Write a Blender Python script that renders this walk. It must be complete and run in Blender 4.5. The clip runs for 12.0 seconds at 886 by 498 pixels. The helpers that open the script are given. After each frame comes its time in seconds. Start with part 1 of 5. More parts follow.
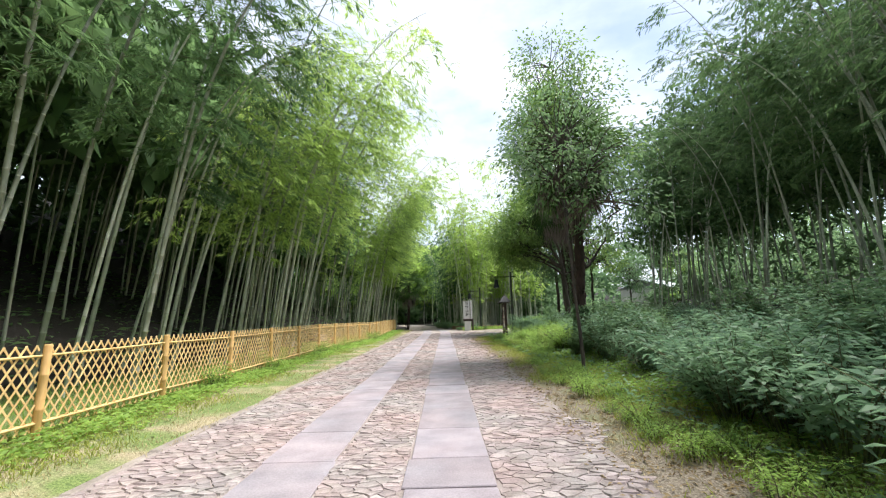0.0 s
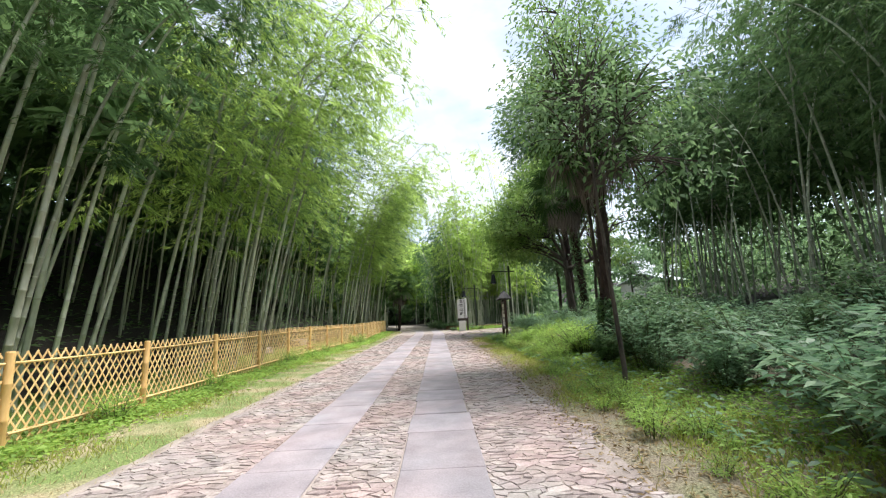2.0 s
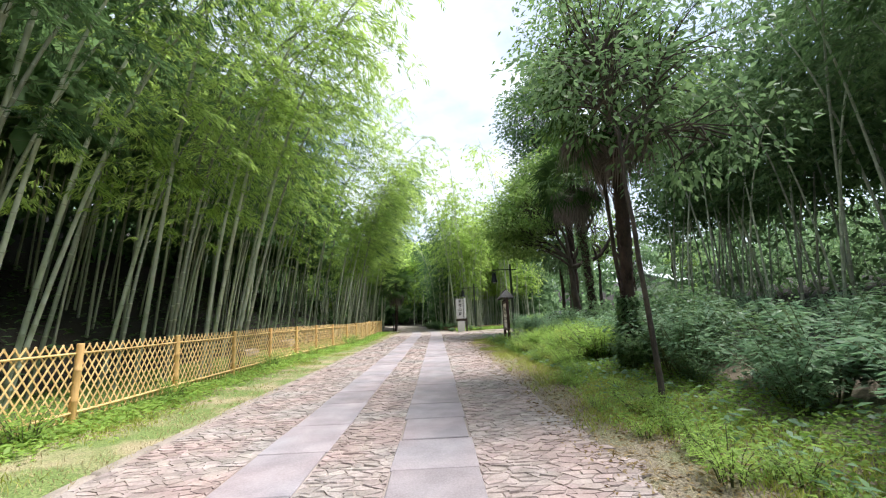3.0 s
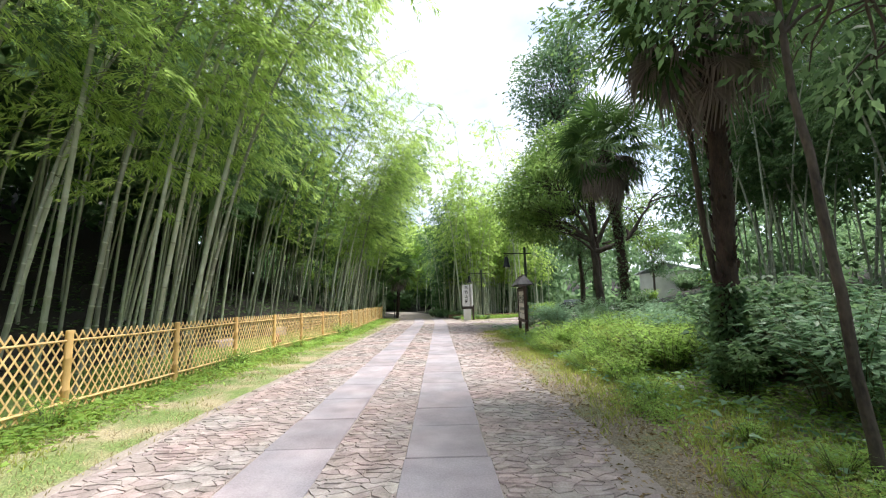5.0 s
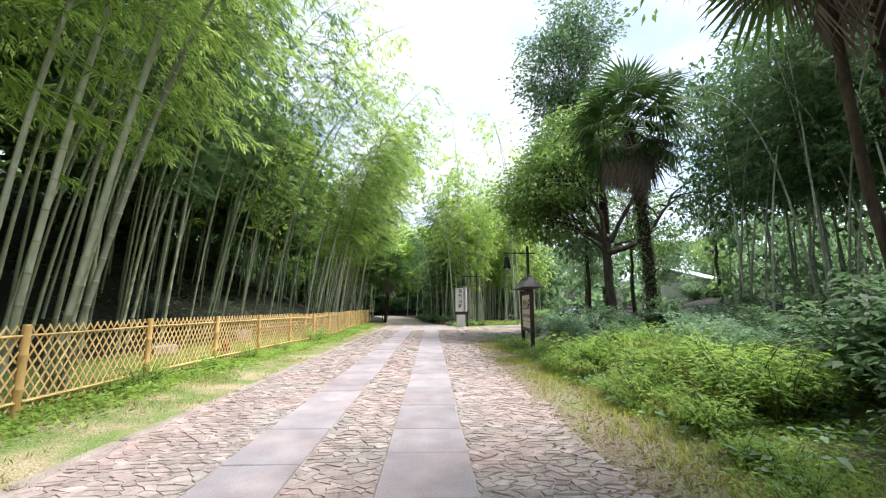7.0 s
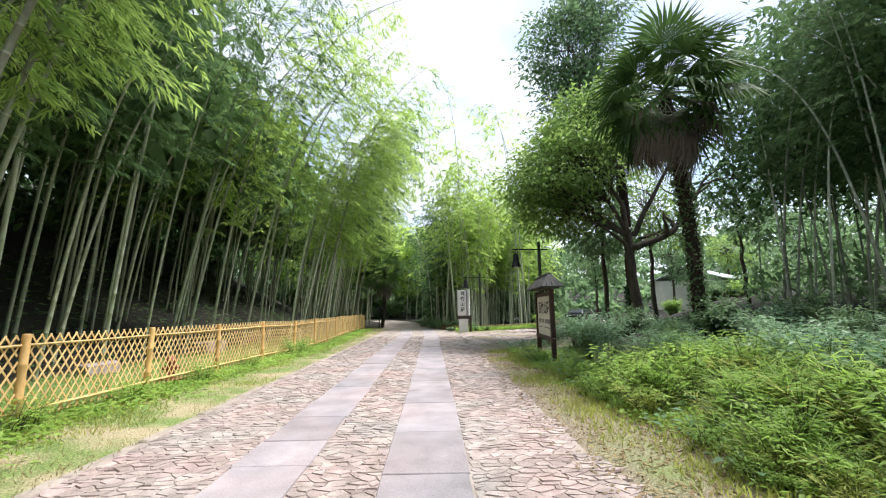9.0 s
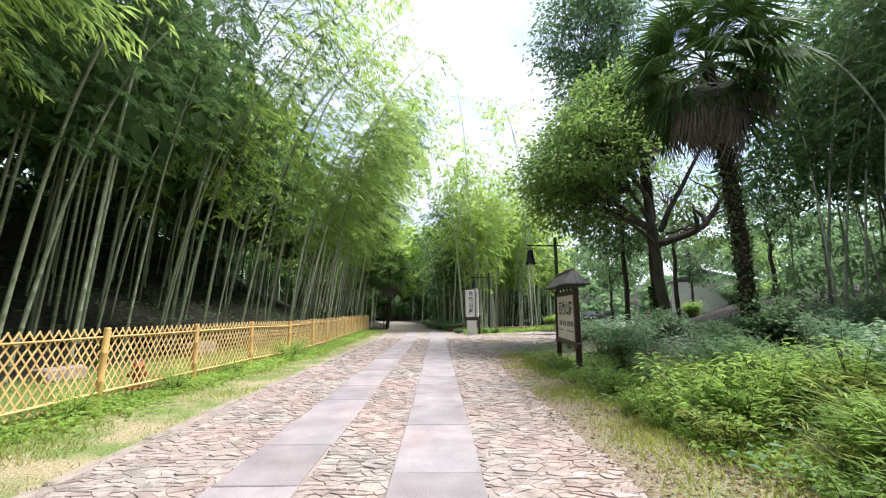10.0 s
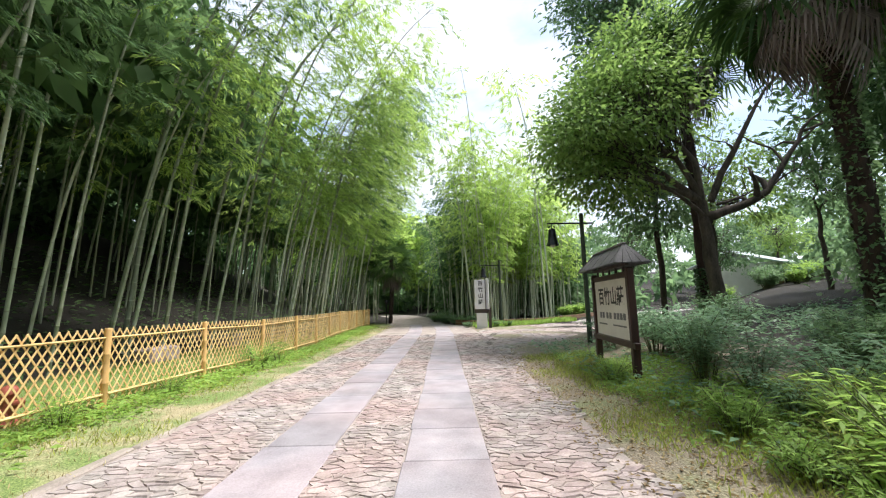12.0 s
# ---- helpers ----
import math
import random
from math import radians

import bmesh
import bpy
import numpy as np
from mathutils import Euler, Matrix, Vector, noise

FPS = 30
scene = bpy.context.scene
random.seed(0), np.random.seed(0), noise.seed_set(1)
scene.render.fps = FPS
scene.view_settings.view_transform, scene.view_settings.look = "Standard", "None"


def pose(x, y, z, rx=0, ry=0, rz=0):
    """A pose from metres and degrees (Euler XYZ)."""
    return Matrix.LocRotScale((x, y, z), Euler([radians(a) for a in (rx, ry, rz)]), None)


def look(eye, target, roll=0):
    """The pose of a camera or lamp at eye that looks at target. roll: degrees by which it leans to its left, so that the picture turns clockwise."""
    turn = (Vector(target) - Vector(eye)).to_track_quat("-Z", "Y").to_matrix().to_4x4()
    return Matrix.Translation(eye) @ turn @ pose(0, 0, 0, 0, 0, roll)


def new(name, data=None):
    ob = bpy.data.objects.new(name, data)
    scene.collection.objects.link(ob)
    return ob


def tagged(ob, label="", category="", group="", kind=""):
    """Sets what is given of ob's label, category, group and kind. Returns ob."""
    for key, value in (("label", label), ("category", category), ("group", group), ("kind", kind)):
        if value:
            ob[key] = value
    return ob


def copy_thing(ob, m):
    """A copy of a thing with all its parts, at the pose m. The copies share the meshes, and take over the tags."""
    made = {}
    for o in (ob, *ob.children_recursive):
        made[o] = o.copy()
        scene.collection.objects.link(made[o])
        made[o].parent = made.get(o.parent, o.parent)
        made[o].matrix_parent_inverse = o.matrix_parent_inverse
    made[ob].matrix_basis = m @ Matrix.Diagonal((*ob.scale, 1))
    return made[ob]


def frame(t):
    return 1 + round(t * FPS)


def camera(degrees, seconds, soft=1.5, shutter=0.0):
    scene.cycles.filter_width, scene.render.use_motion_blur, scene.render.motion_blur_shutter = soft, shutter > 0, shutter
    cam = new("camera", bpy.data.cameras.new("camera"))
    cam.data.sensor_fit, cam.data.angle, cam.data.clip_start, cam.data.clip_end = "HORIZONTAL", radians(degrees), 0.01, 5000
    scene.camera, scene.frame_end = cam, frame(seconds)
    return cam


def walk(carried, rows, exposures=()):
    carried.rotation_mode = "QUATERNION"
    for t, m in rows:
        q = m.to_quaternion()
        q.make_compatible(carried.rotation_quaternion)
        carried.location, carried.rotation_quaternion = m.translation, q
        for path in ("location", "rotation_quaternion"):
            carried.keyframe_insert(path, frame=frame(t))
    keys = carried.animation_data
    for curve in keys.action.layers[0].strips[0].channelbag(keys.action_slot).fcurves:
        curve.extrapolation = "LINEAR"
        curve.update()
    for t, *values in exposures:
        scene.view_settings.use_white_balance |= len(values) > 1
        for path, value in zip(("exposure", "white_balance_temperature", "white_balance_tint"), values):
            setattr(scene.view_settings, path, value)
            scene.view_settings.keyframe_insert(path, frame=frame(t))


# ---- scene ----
cam = camera(96.3, 12.0, soft=1.2)
PATH = [
    (0, (0.392, 0.122, 1.486), (0.392, 2.094, 1.818), -1.6),
    (0.5, (0.372, 0.788, 1.486), (0.376, 2.761, 1.814), -2.1),
    (1, (0.372, 1.449, 1.464), (0.381, 3.422, 1.794), -2.5),
    (1.5, (0.366, 2.071, 1.455), (0.39, 4.043, 1.788), -2.7),
    (2, (0.423, 2.72, 1.47), (0.462, 4.692, 1.799), -2.7),
    (2.5, (0.423, 3.377, 1.449), (0.468, 5.349, 1.78), -2.4),
    (3, (0.467, 4.022, 1.445), (0.512, 5.994, 1.776), -2.4),
    (3.2, (0.454, 4.289, 1.43), (0.498, 6.263, 1.749), -2.4),
    (4.8, (0.314, 6.495, 1.566), (0.342, 8.477, 1.829), -1.4),
    (5, (0.347, 6.78, 1.548), (0.371, 8.762, 1.811), -1.4),
    (5.5, (0.331, 7.48, 1.504), (0.363, 9.463, 1.764), -1.5),
    (6, (0.358, 8.161, 1.494), (0.396, 10.142, 1.765), -1.2),
    (6.5, (0.422, 8.827, 1.511), (0.466, 10.806, 1.795), -0.6),
    (7, (0.438, 9.459, 1.51), (0.493, 11.437, 1.796), -0.0),
    (7.2, (0.46, 9.692, 1.48), (0.519, 11.67, 1.769), 0.3),
    (8.8, (0.48, 11.5, 1.561), (0.544, 13.477, 1.86), -0.7),
    (9, (0.453, 11.798, 1.546), (0.51, 13.774, 1.848), -0.6),
    (9.5, (0.447, 12.491, 1.529), (0.49, 14.466, 1.84), -0.5),
    (10, (0.408, 13.144, 1.512), (0.433, 15.12, 1.821), -0.2),
    (10.5, (0.378, 13.792, 1.515), (0.393, 15.77, 1.813), -0.2),
    (11, (0.39, 14.423, 1.522), (0.396, 16.403, 1.806), -0.3),
    (11.5, (0.355, 15.08, 1.524), (0.353, 17.061, 1.8), -0.8),
    (12, (0.417, 15.742, 1.508), (0.416, 17.723, 1.78), -1.4),
]
walk(cam, [(t, look(eye, target, roll)) for t, eye, target, roll in PATH], exposures=[(0, 0.83), (3, 0.88), (5, 1.02), (7, 1.0), (9, 0.93), (12, 0.94)])

# ---- world, sun ----
SUN_ELEV, SUN_AZ = 65.0, 76.0          # degrees; azimuth clockwise from +y
world = bpy.data.worlds.new("sky")
scene.world = world
world.use_nodes = True
wn, wl = world.node_tree.nodes, world.node_tree.links
wn.clear()
w_out = wn.new("ShaderNodeOutputWorld")
w_bg = wn.new("ShaderNodeBackground")
w_sky = wn.new("ShaderNodeTexSky")
w_sky.sky_type, w_sky.sun_disc = "NISHITA", False
w_sky.sun_elevation, w_sky.sun_rotation = radians(SUN_ELEV), radians(SUN_AZ)
w_sky.air_density, w_sky.dust_density = 1.0, 2.0
w_co = wn.new("ShaderNodeTexCoord")
w_map = wn.new("ShaderNodeMapping")
w_map.inputs["Scale"].default_value = (1.0, 1.0, 2.2)
w_noise = wn.new("ShaderNodeTexNoise")
w_noise.inputs["Scale"].default_value, w_noise.inputs["Detail"].default_value = 2.3, 7
w_noise.inputs["Roughness"].default_value = 0.55
w_ramp = wn.new("ShaderNodeValToRGB")
w_ramp.color_ramp.elements[0].position, w_ramp.color_ramp.elements[1].position = 0.32, 0.60
w_mix = wn.new("ShaderNodeMix")
w_mix.data_type = "RGBA"
w_mix.inputs[7].default_value = (4.9, 5.25, 5.95, 1)   # thin bright cloud, on the sky's own scale
wl.new(w_co.outputs["Generated"], w_map.inputs["Vector"])
wl.new(w_map.outputs["Vector"], w_noise.inputs["Vector"])
wl.new(w_noise.outputs["Fac"], w_ramp.inputs["Fac"])
wl.new(w_ramp.outputs["Color"], w_mix.inputs[0])
wl.new(w_sky.outputs["Color"], w_mix.inputs[6])
wl.new(w_mix.outputs[2], w_bg.inputs["Color"])
w_bg.inputs["Strength"].default_value = 0.142
wl.new(w_bg.outputs["Background"], w_out.inputs["Surface"])

sun_data = bpy.data.lights.new("sun", "SUN")
sun_data.energy, sun_data.angle, sun_data.color = 3.8, radians(22.0), (1.0, 0.968, 0.95)
sun = new("sun", sun_data)
_az, _el = radians(SUN_AZ), radians(SUN_ELEV)
sun.matrix_world = look((60 * math.sin(_az), 60 * math.cos(_az), 60 * math.tan(_el)), (0, 0, 0))

# ---- materials ----
def nodes_of(name):
    m = bpy.data.materials.new(name)
    m.use_nodes = True
    nt = m.node_tree
    return m, nt.nodes, nt.links, nt.nodes["Principled BSDF"]


def surface(name, dark, light, rough=0.85, scale=8.0, fine=60.0, bump=0.3, island=0.0, obrand=0.0, metallic=0.0, stretch=(1, 1, 1), spread=(0.3, 0.7), hue=0.004, tint=None):
    """A rough surface with two scales of noise; island and obrand vary the brightness from piece to piece."""
    m, n, l, p = nodes_of(name)
    co = n.new("ShaderNodeTexCoord")
    mp = n.new("ShaderNodeMapping")
    mp.inputs["Scale"].default_value = stretch
    l.new(co.outputs["Object"], mp.inputs["Vector"])
    a = n.new("ShaderNodeTexNoise")
    a.inputs["Scale"].default_value, a.inputs["Detail"].default_value = scale, 6
    b = n.new("ShaderNodeTexNoise")
    b.inputs["Scale"].default_value, b.inputs["Detail"].default_value = fine, 4
    l.new(mp.outputs["Vector"], a.inputs["Vector"])
    l.new(mp.outputs["Vector"], b.inputs["Vector"])
    mixf = n.new("ShaderNodeMath")
    mixf.operation = "MULTIPLY_ADD"
    l.new(b.outputs["Fac"], mixf.inputs[0])
    mixf.inputs[1].default_value = 0.45
    sub = n.new("ShaderNodeMath")
    sub.operation = "MULTIPLY_ADD"
    l.new(a.outputs["Fac"], sub.inputs[0])
    sub.inputs[1].default_value, sub.inputs[2].default_value = 0.75, -0.1
    l.new(sub.outputs[0], mixf.inputs[2])
    ramp = n.new("ShaderNodeValToRGB")
    ramp.color_ramp.elements[0].position, ramp.color_ramp.elements[1].position = spread
    ramp.color_ramp.elements[0].color, ramp.color_ramp.elements[1].color = (*dark, 1), (*light, 1)
    l.new(mixf.outputs[0], ramp.inputs["Fac"])
    colour = ramp.outputs["Color"]
    if island or obrand:
        rnd = n.new("ShaderNodeNewGeometry").outputs["Random Per Island"] if island else n.new("ShaderNodeObjectInfo").outputs["Random"]
        mr = n.new("ShaderNodeMapRange")
        k = island or obrand
        mr.inputs["To Min"].default_value, mr.inputs["To Max"].default_value = 1 - k, 1 + k
        l.new(rnd, mr.inputs["Value"])
        hs = n.new("ShaderNodeHueSaturation")
        l.new(mr.outputs["Result"], hs.inputs["Value"])
        l.new(colour, hs.inputs["Color"])
        hu = n.new("ShaderNodeMapRange")
        hu.inputs["To Min"].default_value, hu.inputs["To Max"].default_value = 0.5 - hue, 0.5 + hue
        again = n.new("ShaderNodeMath")
        again.operation = "MULTIPLY"
        again.inputs[1].default_value = 7.31
        wrap = n.new("ShaderNodeMath")
        wrap.operation = "FRACT"
        l.new(rnd, again.inputs[0])
        l.new(again.outputs[0], wrap.inputs[0])
        l.new(wrap.outputs[0], hu.inputs["Value"])
        l.new(hu.outputs["Result"], hs.inputs["Hue"])
        colour = hs.outputs["Color"]
    if tint:
        broad = n.new("ShaderNodeTexNoise")
        broad.inputs["Scale"].default_value, broad.inputs["Detail"].default_value = 0.9, 3
        place = n.new("ShaderNodeNewGeometry")
        l.new(place.outputs["Position"], broad.inputs["Vector"])
        tr = n.new("ShaderNodeValToRGB")
        tr.color_ramp.elements[0].position, tr.color_ramp.elements[1].position = 0.36, 0.64
        tr.color_ramp.elements[0].color, tr.color_ramp.elements[1].color = (*tint[0], 1), (*tint[1], 1)
        l.new(broad.outputs["Fac"], tr.inputs["Fac"])
        mul = n.new("ShaderNodeMix")
        mul.data_type, mul.blend_type = "RGBA", "MULTIPLY"
        mul.inputs[0].default_value = 1.0
        l.new(colour, mul.inputs[6])
        l.new(tr.outputs["Color"], mul.inputs[7])
        colour = mul.outputs[2]
    l.new(colour, p.inputs["Base Color"])
    p.inputs["Roughness"].default_value, p.inputs["Metallic"].default_value = rough, metallic
    if bump:
        bp = n.new("ShaderNodeBump")
        bp.inputs["Strength"].default_value, bp.inputs["Distance"].default_value = bump, 0.02
        l.new(mixf.outputs[0], bp.inputs["Height"])
        l.new(bp.outputs["Normal"], p.inputs["Normal"])
    return m


def leaf_material(name, dark, light, through_light=0.4, rough=0.55, gloss=0.25):
    """A leaf: each one its own green, each plant its own shade, lit through from behind."""
    m, n, l, p = nodes_of(name)
    geo = n.new("ShaderNodeNewGeometry")
    info = n.new("ShaderNodeObjectInfo")
    co = n.new("ShaderNodeTexCoord")
    patch = n.new("ShaderNodeTexNoise")
    patch.inputs["Scale"].default_value, patch.inputs["Detail"].default_value = 0.8, 3
    l.new(co.outputs["Object"], patch.inputs["Vector"])
    s1 = n.new("ShaderNodeMath")
    s1.operation = "MULTIPLY_ADD"
    l.new(geo.outputs["Random Per Island"], s1.inputs[0])
    s1.inputs[1].default_value = 0.5
    s2 = n.new("ShaderNodeMath")
    s2.operation = "MULTIPLY_ADD"
    l.new(info.outputs["Random"], s2.inputs[0])
    s2.inputs[1].default_value = 0.35
    s3 = n.new("ShaderNodeMath")
    s3.operation = "MULTIPLY_ADD"
    l.new(patch.outputs["Fac"], s3.inputs[0])
    s3.inputs[1].default_value, s3.inputs[2].default_value = 0.9, -0.4
    l.new(s3.outputs[0], s2.inputs[2])
    l.new(s2.outputs[0], s1.inputs[2])
    ramp = n.new("ShaderNodeValToRGB")
    ramp.color_ramp.elements[0].color, ramp.color_ramp.elements[1].color = (*dark, 1), (*light, 1)
    l.new(s1.outputs[0], ramp.inputs["Fac"])
    l.new(ramp.outputs["Color"], p.inputs["Base Color"])
    p.inputs["Roughness"].default_value = rough
    p.inputs["Specular IOR Level"].default_value = gloss
    tr = n.new("ShaderNodeBsdfTranslucent")
    gain = n.new("ShaderNodeHueSaturation")
    gain.inputs["Value"].default_value, gain.inputs["Hue"].default_value = 1.7, 0.495
    l.new(ramp.outputs["Color"], gain.inputs["Color"])
    l.new(gain.outputs["Color"], tr.inputs["Color"])
    mx = n.new("ShaderNodeMixShader")
    mx.inputs[0].default_value = through_light
    l.new(p.outputs["BSDF"], mx.inputs[1])
    l.new(tr.outputs["BSDF"], mx.inputs[2])
    l.new(mx.outputs["Shader"], n["Material Output"].inputs["Surface"])
    return m


def ground_material():
    """Soil, short grass, straw-coloured dry grass and leaf litter, by place and noise."""
    m, n, l, p = nodes_of("ground_cover")
    co = n.new("ShaderNodeTexCoord")
    sep = n.new("ShaderNodeSeparateXYZ")
    l.new(co.outputs["Object"], sep.inputs["Vector"])

    def tex(scale, detail=6):
        t = n.new("ShaderNodeTexNoise")
        t.inputs["Scale"].default_value, t.inputs["Detail"].default_value = scale, detail
        l.new(co.outputs["Object"], t.inputs["Vector"])
        return t.outputs["Fac"]

    def ramp(fac, stops):
        r = n.new("ShaderNodeValToRGB")
        while len(r.color_ramp.elements) < len(stops):
            r.color_ramp.elements.new(0.5)
        for e, (pos, c) in zip(r.color_ramp.elements, stops):
            e.position, e.color = pos, (*c, 1)
        l.new(fac, r.inputs["Fac"])
        return r.outputs["Color"]

    def mix(fac, a, b):
        x = n.new("ShaderNodeMix")
        x.data_type = "RGBA"
        l.new(fac, x.inputs[0])
        l.new(a, x.inputs[6])
        l.new(b, x.inputs[7])
        return x.outputs[2]

    fine = tex(45, 5)
    # near-black soil: the deep shade under the trees is put into its colour
    shaded_soil = ramp(fine, [(0.3, (0.010, 0.009, 0.007)), (0.6, (0.026, 0.021, 0.015)), (0.8, (0.07, 0.055, 0.036))])
    grass = ramp(fine, [(0.3, (0.07, 0.11, 0.03)), (0.55, (0.18, 0.25, 0.07)), (0.75, (0.34, 0.38, 0.14))])
    straw = ramp(fine, [(0.3, (0.22, 0.18, 0.10)), (0.6, (0.43, 0.37, 0.23)), (0.8, (0.56, 0.49, 0.33))])
    verge = mix(ramp(tex(1.3), [(0.43, (0, 0, 0)), (0.62, (1, 1, 1))]), grass, straw)
    beyond = n.new("ShaderNodeMapRange")
    beyond.inputs["From Min"].default_value, beyond.inputs["From Max"].default_value = -5.4, -4.6
    l.new(sep.outputs["X"], beyond.inputs["Value"])
    verge = mix(beyond.outputs["Result"], grass, verge)
    litter = ramp(fine, [(0.3, (0.12, 0.10, 0.07)), (0.55, (0.26, 0.215, 0.155)), (0.75, (0.42, 0.36, 0.27))])
    eastside = n.new("ShaderNodeMapRange")
    eastside.inputs["From Min"].default_value, eastside.inputs["From Max"].default_value = 0.0, 0.5
    l.new(sep.outputs["X"], eastside.inputs["Value"])
    patchy = ramp(tex(0.9), [(0.50, (0, 0, 0)), (0.74, (0.85, 0.85, 0.85))])
    verge = mix(eastside.outputs["Result"], verge, mix(patchy, litter, grass))
    # open verge and lawn on the fence side, woodland floor, darkened for shade, elsewhere
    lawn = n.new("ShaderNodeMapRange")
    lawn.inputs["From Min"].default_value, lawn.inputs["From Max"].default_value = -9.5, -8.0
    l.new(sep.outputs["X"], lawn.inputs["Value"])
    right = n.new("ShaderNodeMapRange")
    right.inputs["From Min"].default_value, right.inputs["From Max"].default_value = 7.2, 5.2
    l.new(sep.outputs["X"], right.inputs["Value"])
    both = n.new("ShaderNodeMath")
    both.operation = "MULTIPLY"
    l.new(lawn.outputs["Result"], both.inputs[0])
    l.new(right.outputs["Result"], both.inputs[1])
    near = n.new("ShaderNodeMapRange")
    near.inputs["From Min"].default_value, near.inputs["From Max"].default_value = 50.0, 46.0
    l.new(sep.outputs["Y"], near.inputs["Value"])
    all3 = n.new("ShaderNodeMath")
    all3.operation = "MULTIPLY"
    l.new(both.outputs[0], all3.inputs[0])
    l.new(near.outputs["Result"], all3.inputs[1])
    l.new(mix(all3.outputs[0], shaded_soil, verge), p.inputs["Base Color"])
    p.inputs["Roughness"].default_value = 0.95
    bp = n.new("ShaderNodeBump")
    bp.inputs["Strength"].default_value, bp.inputs["Distance"].default_value = 0.6, 0.05
    l.new(fine, bp.inputs["Height"])
    l.new(bp.outputs["Normal"], p.inputs["Normal"])
    return m


GROUND = ground_material()
BED = surface("sand_bed", (0.20, 0.165, 0.145), (0.42, 0.36, 0.325), 0.95, 1.5, 60, 0.5)
FARROAD = surface("worn_concrete", (0.30, 0.27, 0.25), (0.46, 0.43, 0.40), 0.9, 1.2, 40, 0.25)
STONE = surface("sett_stone", (0.215, 0.178, 0.163), (0.475, 0.405, 0.378), 0.85, 5, 45, 0.5, hue=0.018, tint=((1.0, 0.91, 0.905), (0.92, 0.97, 0.98)), island=0.17)
STONE_PIECE = surface("sett_stone_single", (0.215, 0.178, 0.163), (0.475, 0.405, 0.378), 0.85, 5, 45, 0.5, hue=0.018, tint=((1.0, 0.91, 0.905), (0.92, 0.97, 0.98)), obrand=0.2)
SLAB = surface("granite_slab", (0.235, 0.208, 0.213), (0.40, 0.358, 0.365), 0.8, 2.2, 55, 0.3, obrand=0.12, hue=0.012, tint=((1.0, 0.95, 0.97), (0.86, 0.89, 0.94)))
KERB = surface("kerb_concrete", (0.20, 0.17, 0.145), (0.40, 0.345, 0.30), 0.9, 3, 50, 0.3)
BAMBOO_SLAT = surface("varnished_bamboo", (0.52, 0.33, 0.12), (0.80, 0.58, 0.27), 0.45, 6, 40, 0.1, obrand=0.15, stretch=(1, 1, 0.3))
BAMBOO_POST = surface("orange_bamboo_post", (0.54, 0.32, 0.11), (0.78, 0.52, 0.22), 0.42, 4, 40, 0.1, obrand=0.1, stretch=(1, 1, 0.2))
CULM = surface("bamboo_culm", (0.19, 0.21, 0.14), (0.50, 0.52, 0.41), 0.45, 1.2, 18, 0.05, obrand=0.42, hue=0.02, stretch=(1, 1, 0.25))
CULM_NODE = surface("bamboo_node", (0.30, 0.32, 0.22), (0.50, 0.50, 0.40), 0.6, 5, 30, 0.05)
# One bamboo leaf in two tones: the grove's shade and sun are in the colour
B_LEAF = leaf_material("bamboo_leaf_shaded", (0.035, 0.075, 0.035), (0.17, 0.28, 0.105), 0.45, 0.6, 0.12)
B_LEAF_SUN = leaf_material("bamboo_leaf_sunlit", (0.09, 0.165, 0.05), (0.44, 0.58, 0.155), 0.60, 0.6, 0.15)
T_LEAF = leaf_material("broad_leaf", (0.05, 0.105, 0.052), (0.22, 0.34, 0.15), 0.42)
T_LEAF_SUN = leaf_material("broad_leaf_light", (0.07, 0.145, 0.038), (0.30, 0.43, 0.115), 0.48)
S_LEAF = leaf_material("shrub_leaf", (0.07, 0.155, 0.085), (0.29, 0.43, 0.245), 0.4, 0.45, 0.4)
W_LEAF = leaf_material("weed_leaf", (0.10, 0.19, 0.036), (0.36, 0.52, 0.125), 0.46)
GRASS = leaf_material("grass_blade", (0.12, 0.17, 0.025), (0.44, 0.47, 0.13), 0.4, 0.6)
DRY = leaf_material("dry_leaf", (0.12, 0.075, 0.03), (0.42, 0.33, 0.18), 0.15, 0.8, 0.2)
STRAW = leaf_material("straw_blade", (0.28, 0.23, 0.11), (0.6, 0.53, 0.32), 0.25, 0.8, 0.15)
P_LEAF = leaf_material("palm_leaf", (0.02, 0.05, 0.015), (0.09, 0.16, 0.04), 0.25, 0.65, 0.12)
P_DEAD = leaf_material("palm_leaf_dead", (0.12, 0.092, 0.085), (0.36, 0.295, 0.275), 0.15, 0.85, 0.08)
P_TRUNK = surface("palm_fibre", (0.015, 0.010, 0.008), (0.075, 0.045, 0.035), 0.95, 8, 60, 0.9, stretch=(1, 1, 0.3))
BARK = surface("dark_bark", (0.025, 0.02, 0.016), (0.12, 0.095, 0.075), 0.95, 6, 40, 0.8, stretch=(1, 1, 0.35))
STEM = surface("green_stem", (0.06, 0.08, 0.03), (0.16, 0.17, 0.07), 0.7, 6, 40, 0.1)
RED_WOOD = surface("red_brown_wood", (0.025, 0.010, 0.008), (0.065, 0.022, 0.017), 0.5, 4, 40, 0.2, stretch=(1, 1, 0.15))
DARK_WOOD = surface("black_brown_wood", (0.02, 0.015, 0.012), (0.07, 0.05, 0.04), 0.6, 4, 40, 0.25, stretch=(1, 1, 0.2))
ROOF_WOOD = surface("weathered_board", (0.028, 0.026, 0.027), (0.11, 0.10, 0.10), 0.7, 5, 40, 0.3, stretch=(0.3, 1, 1))
PAPER = surface("board_face", (0.68, 0.64, 0.59), (0.80, 0.77, 0.72), 0.55, 2, 40, 0.03)
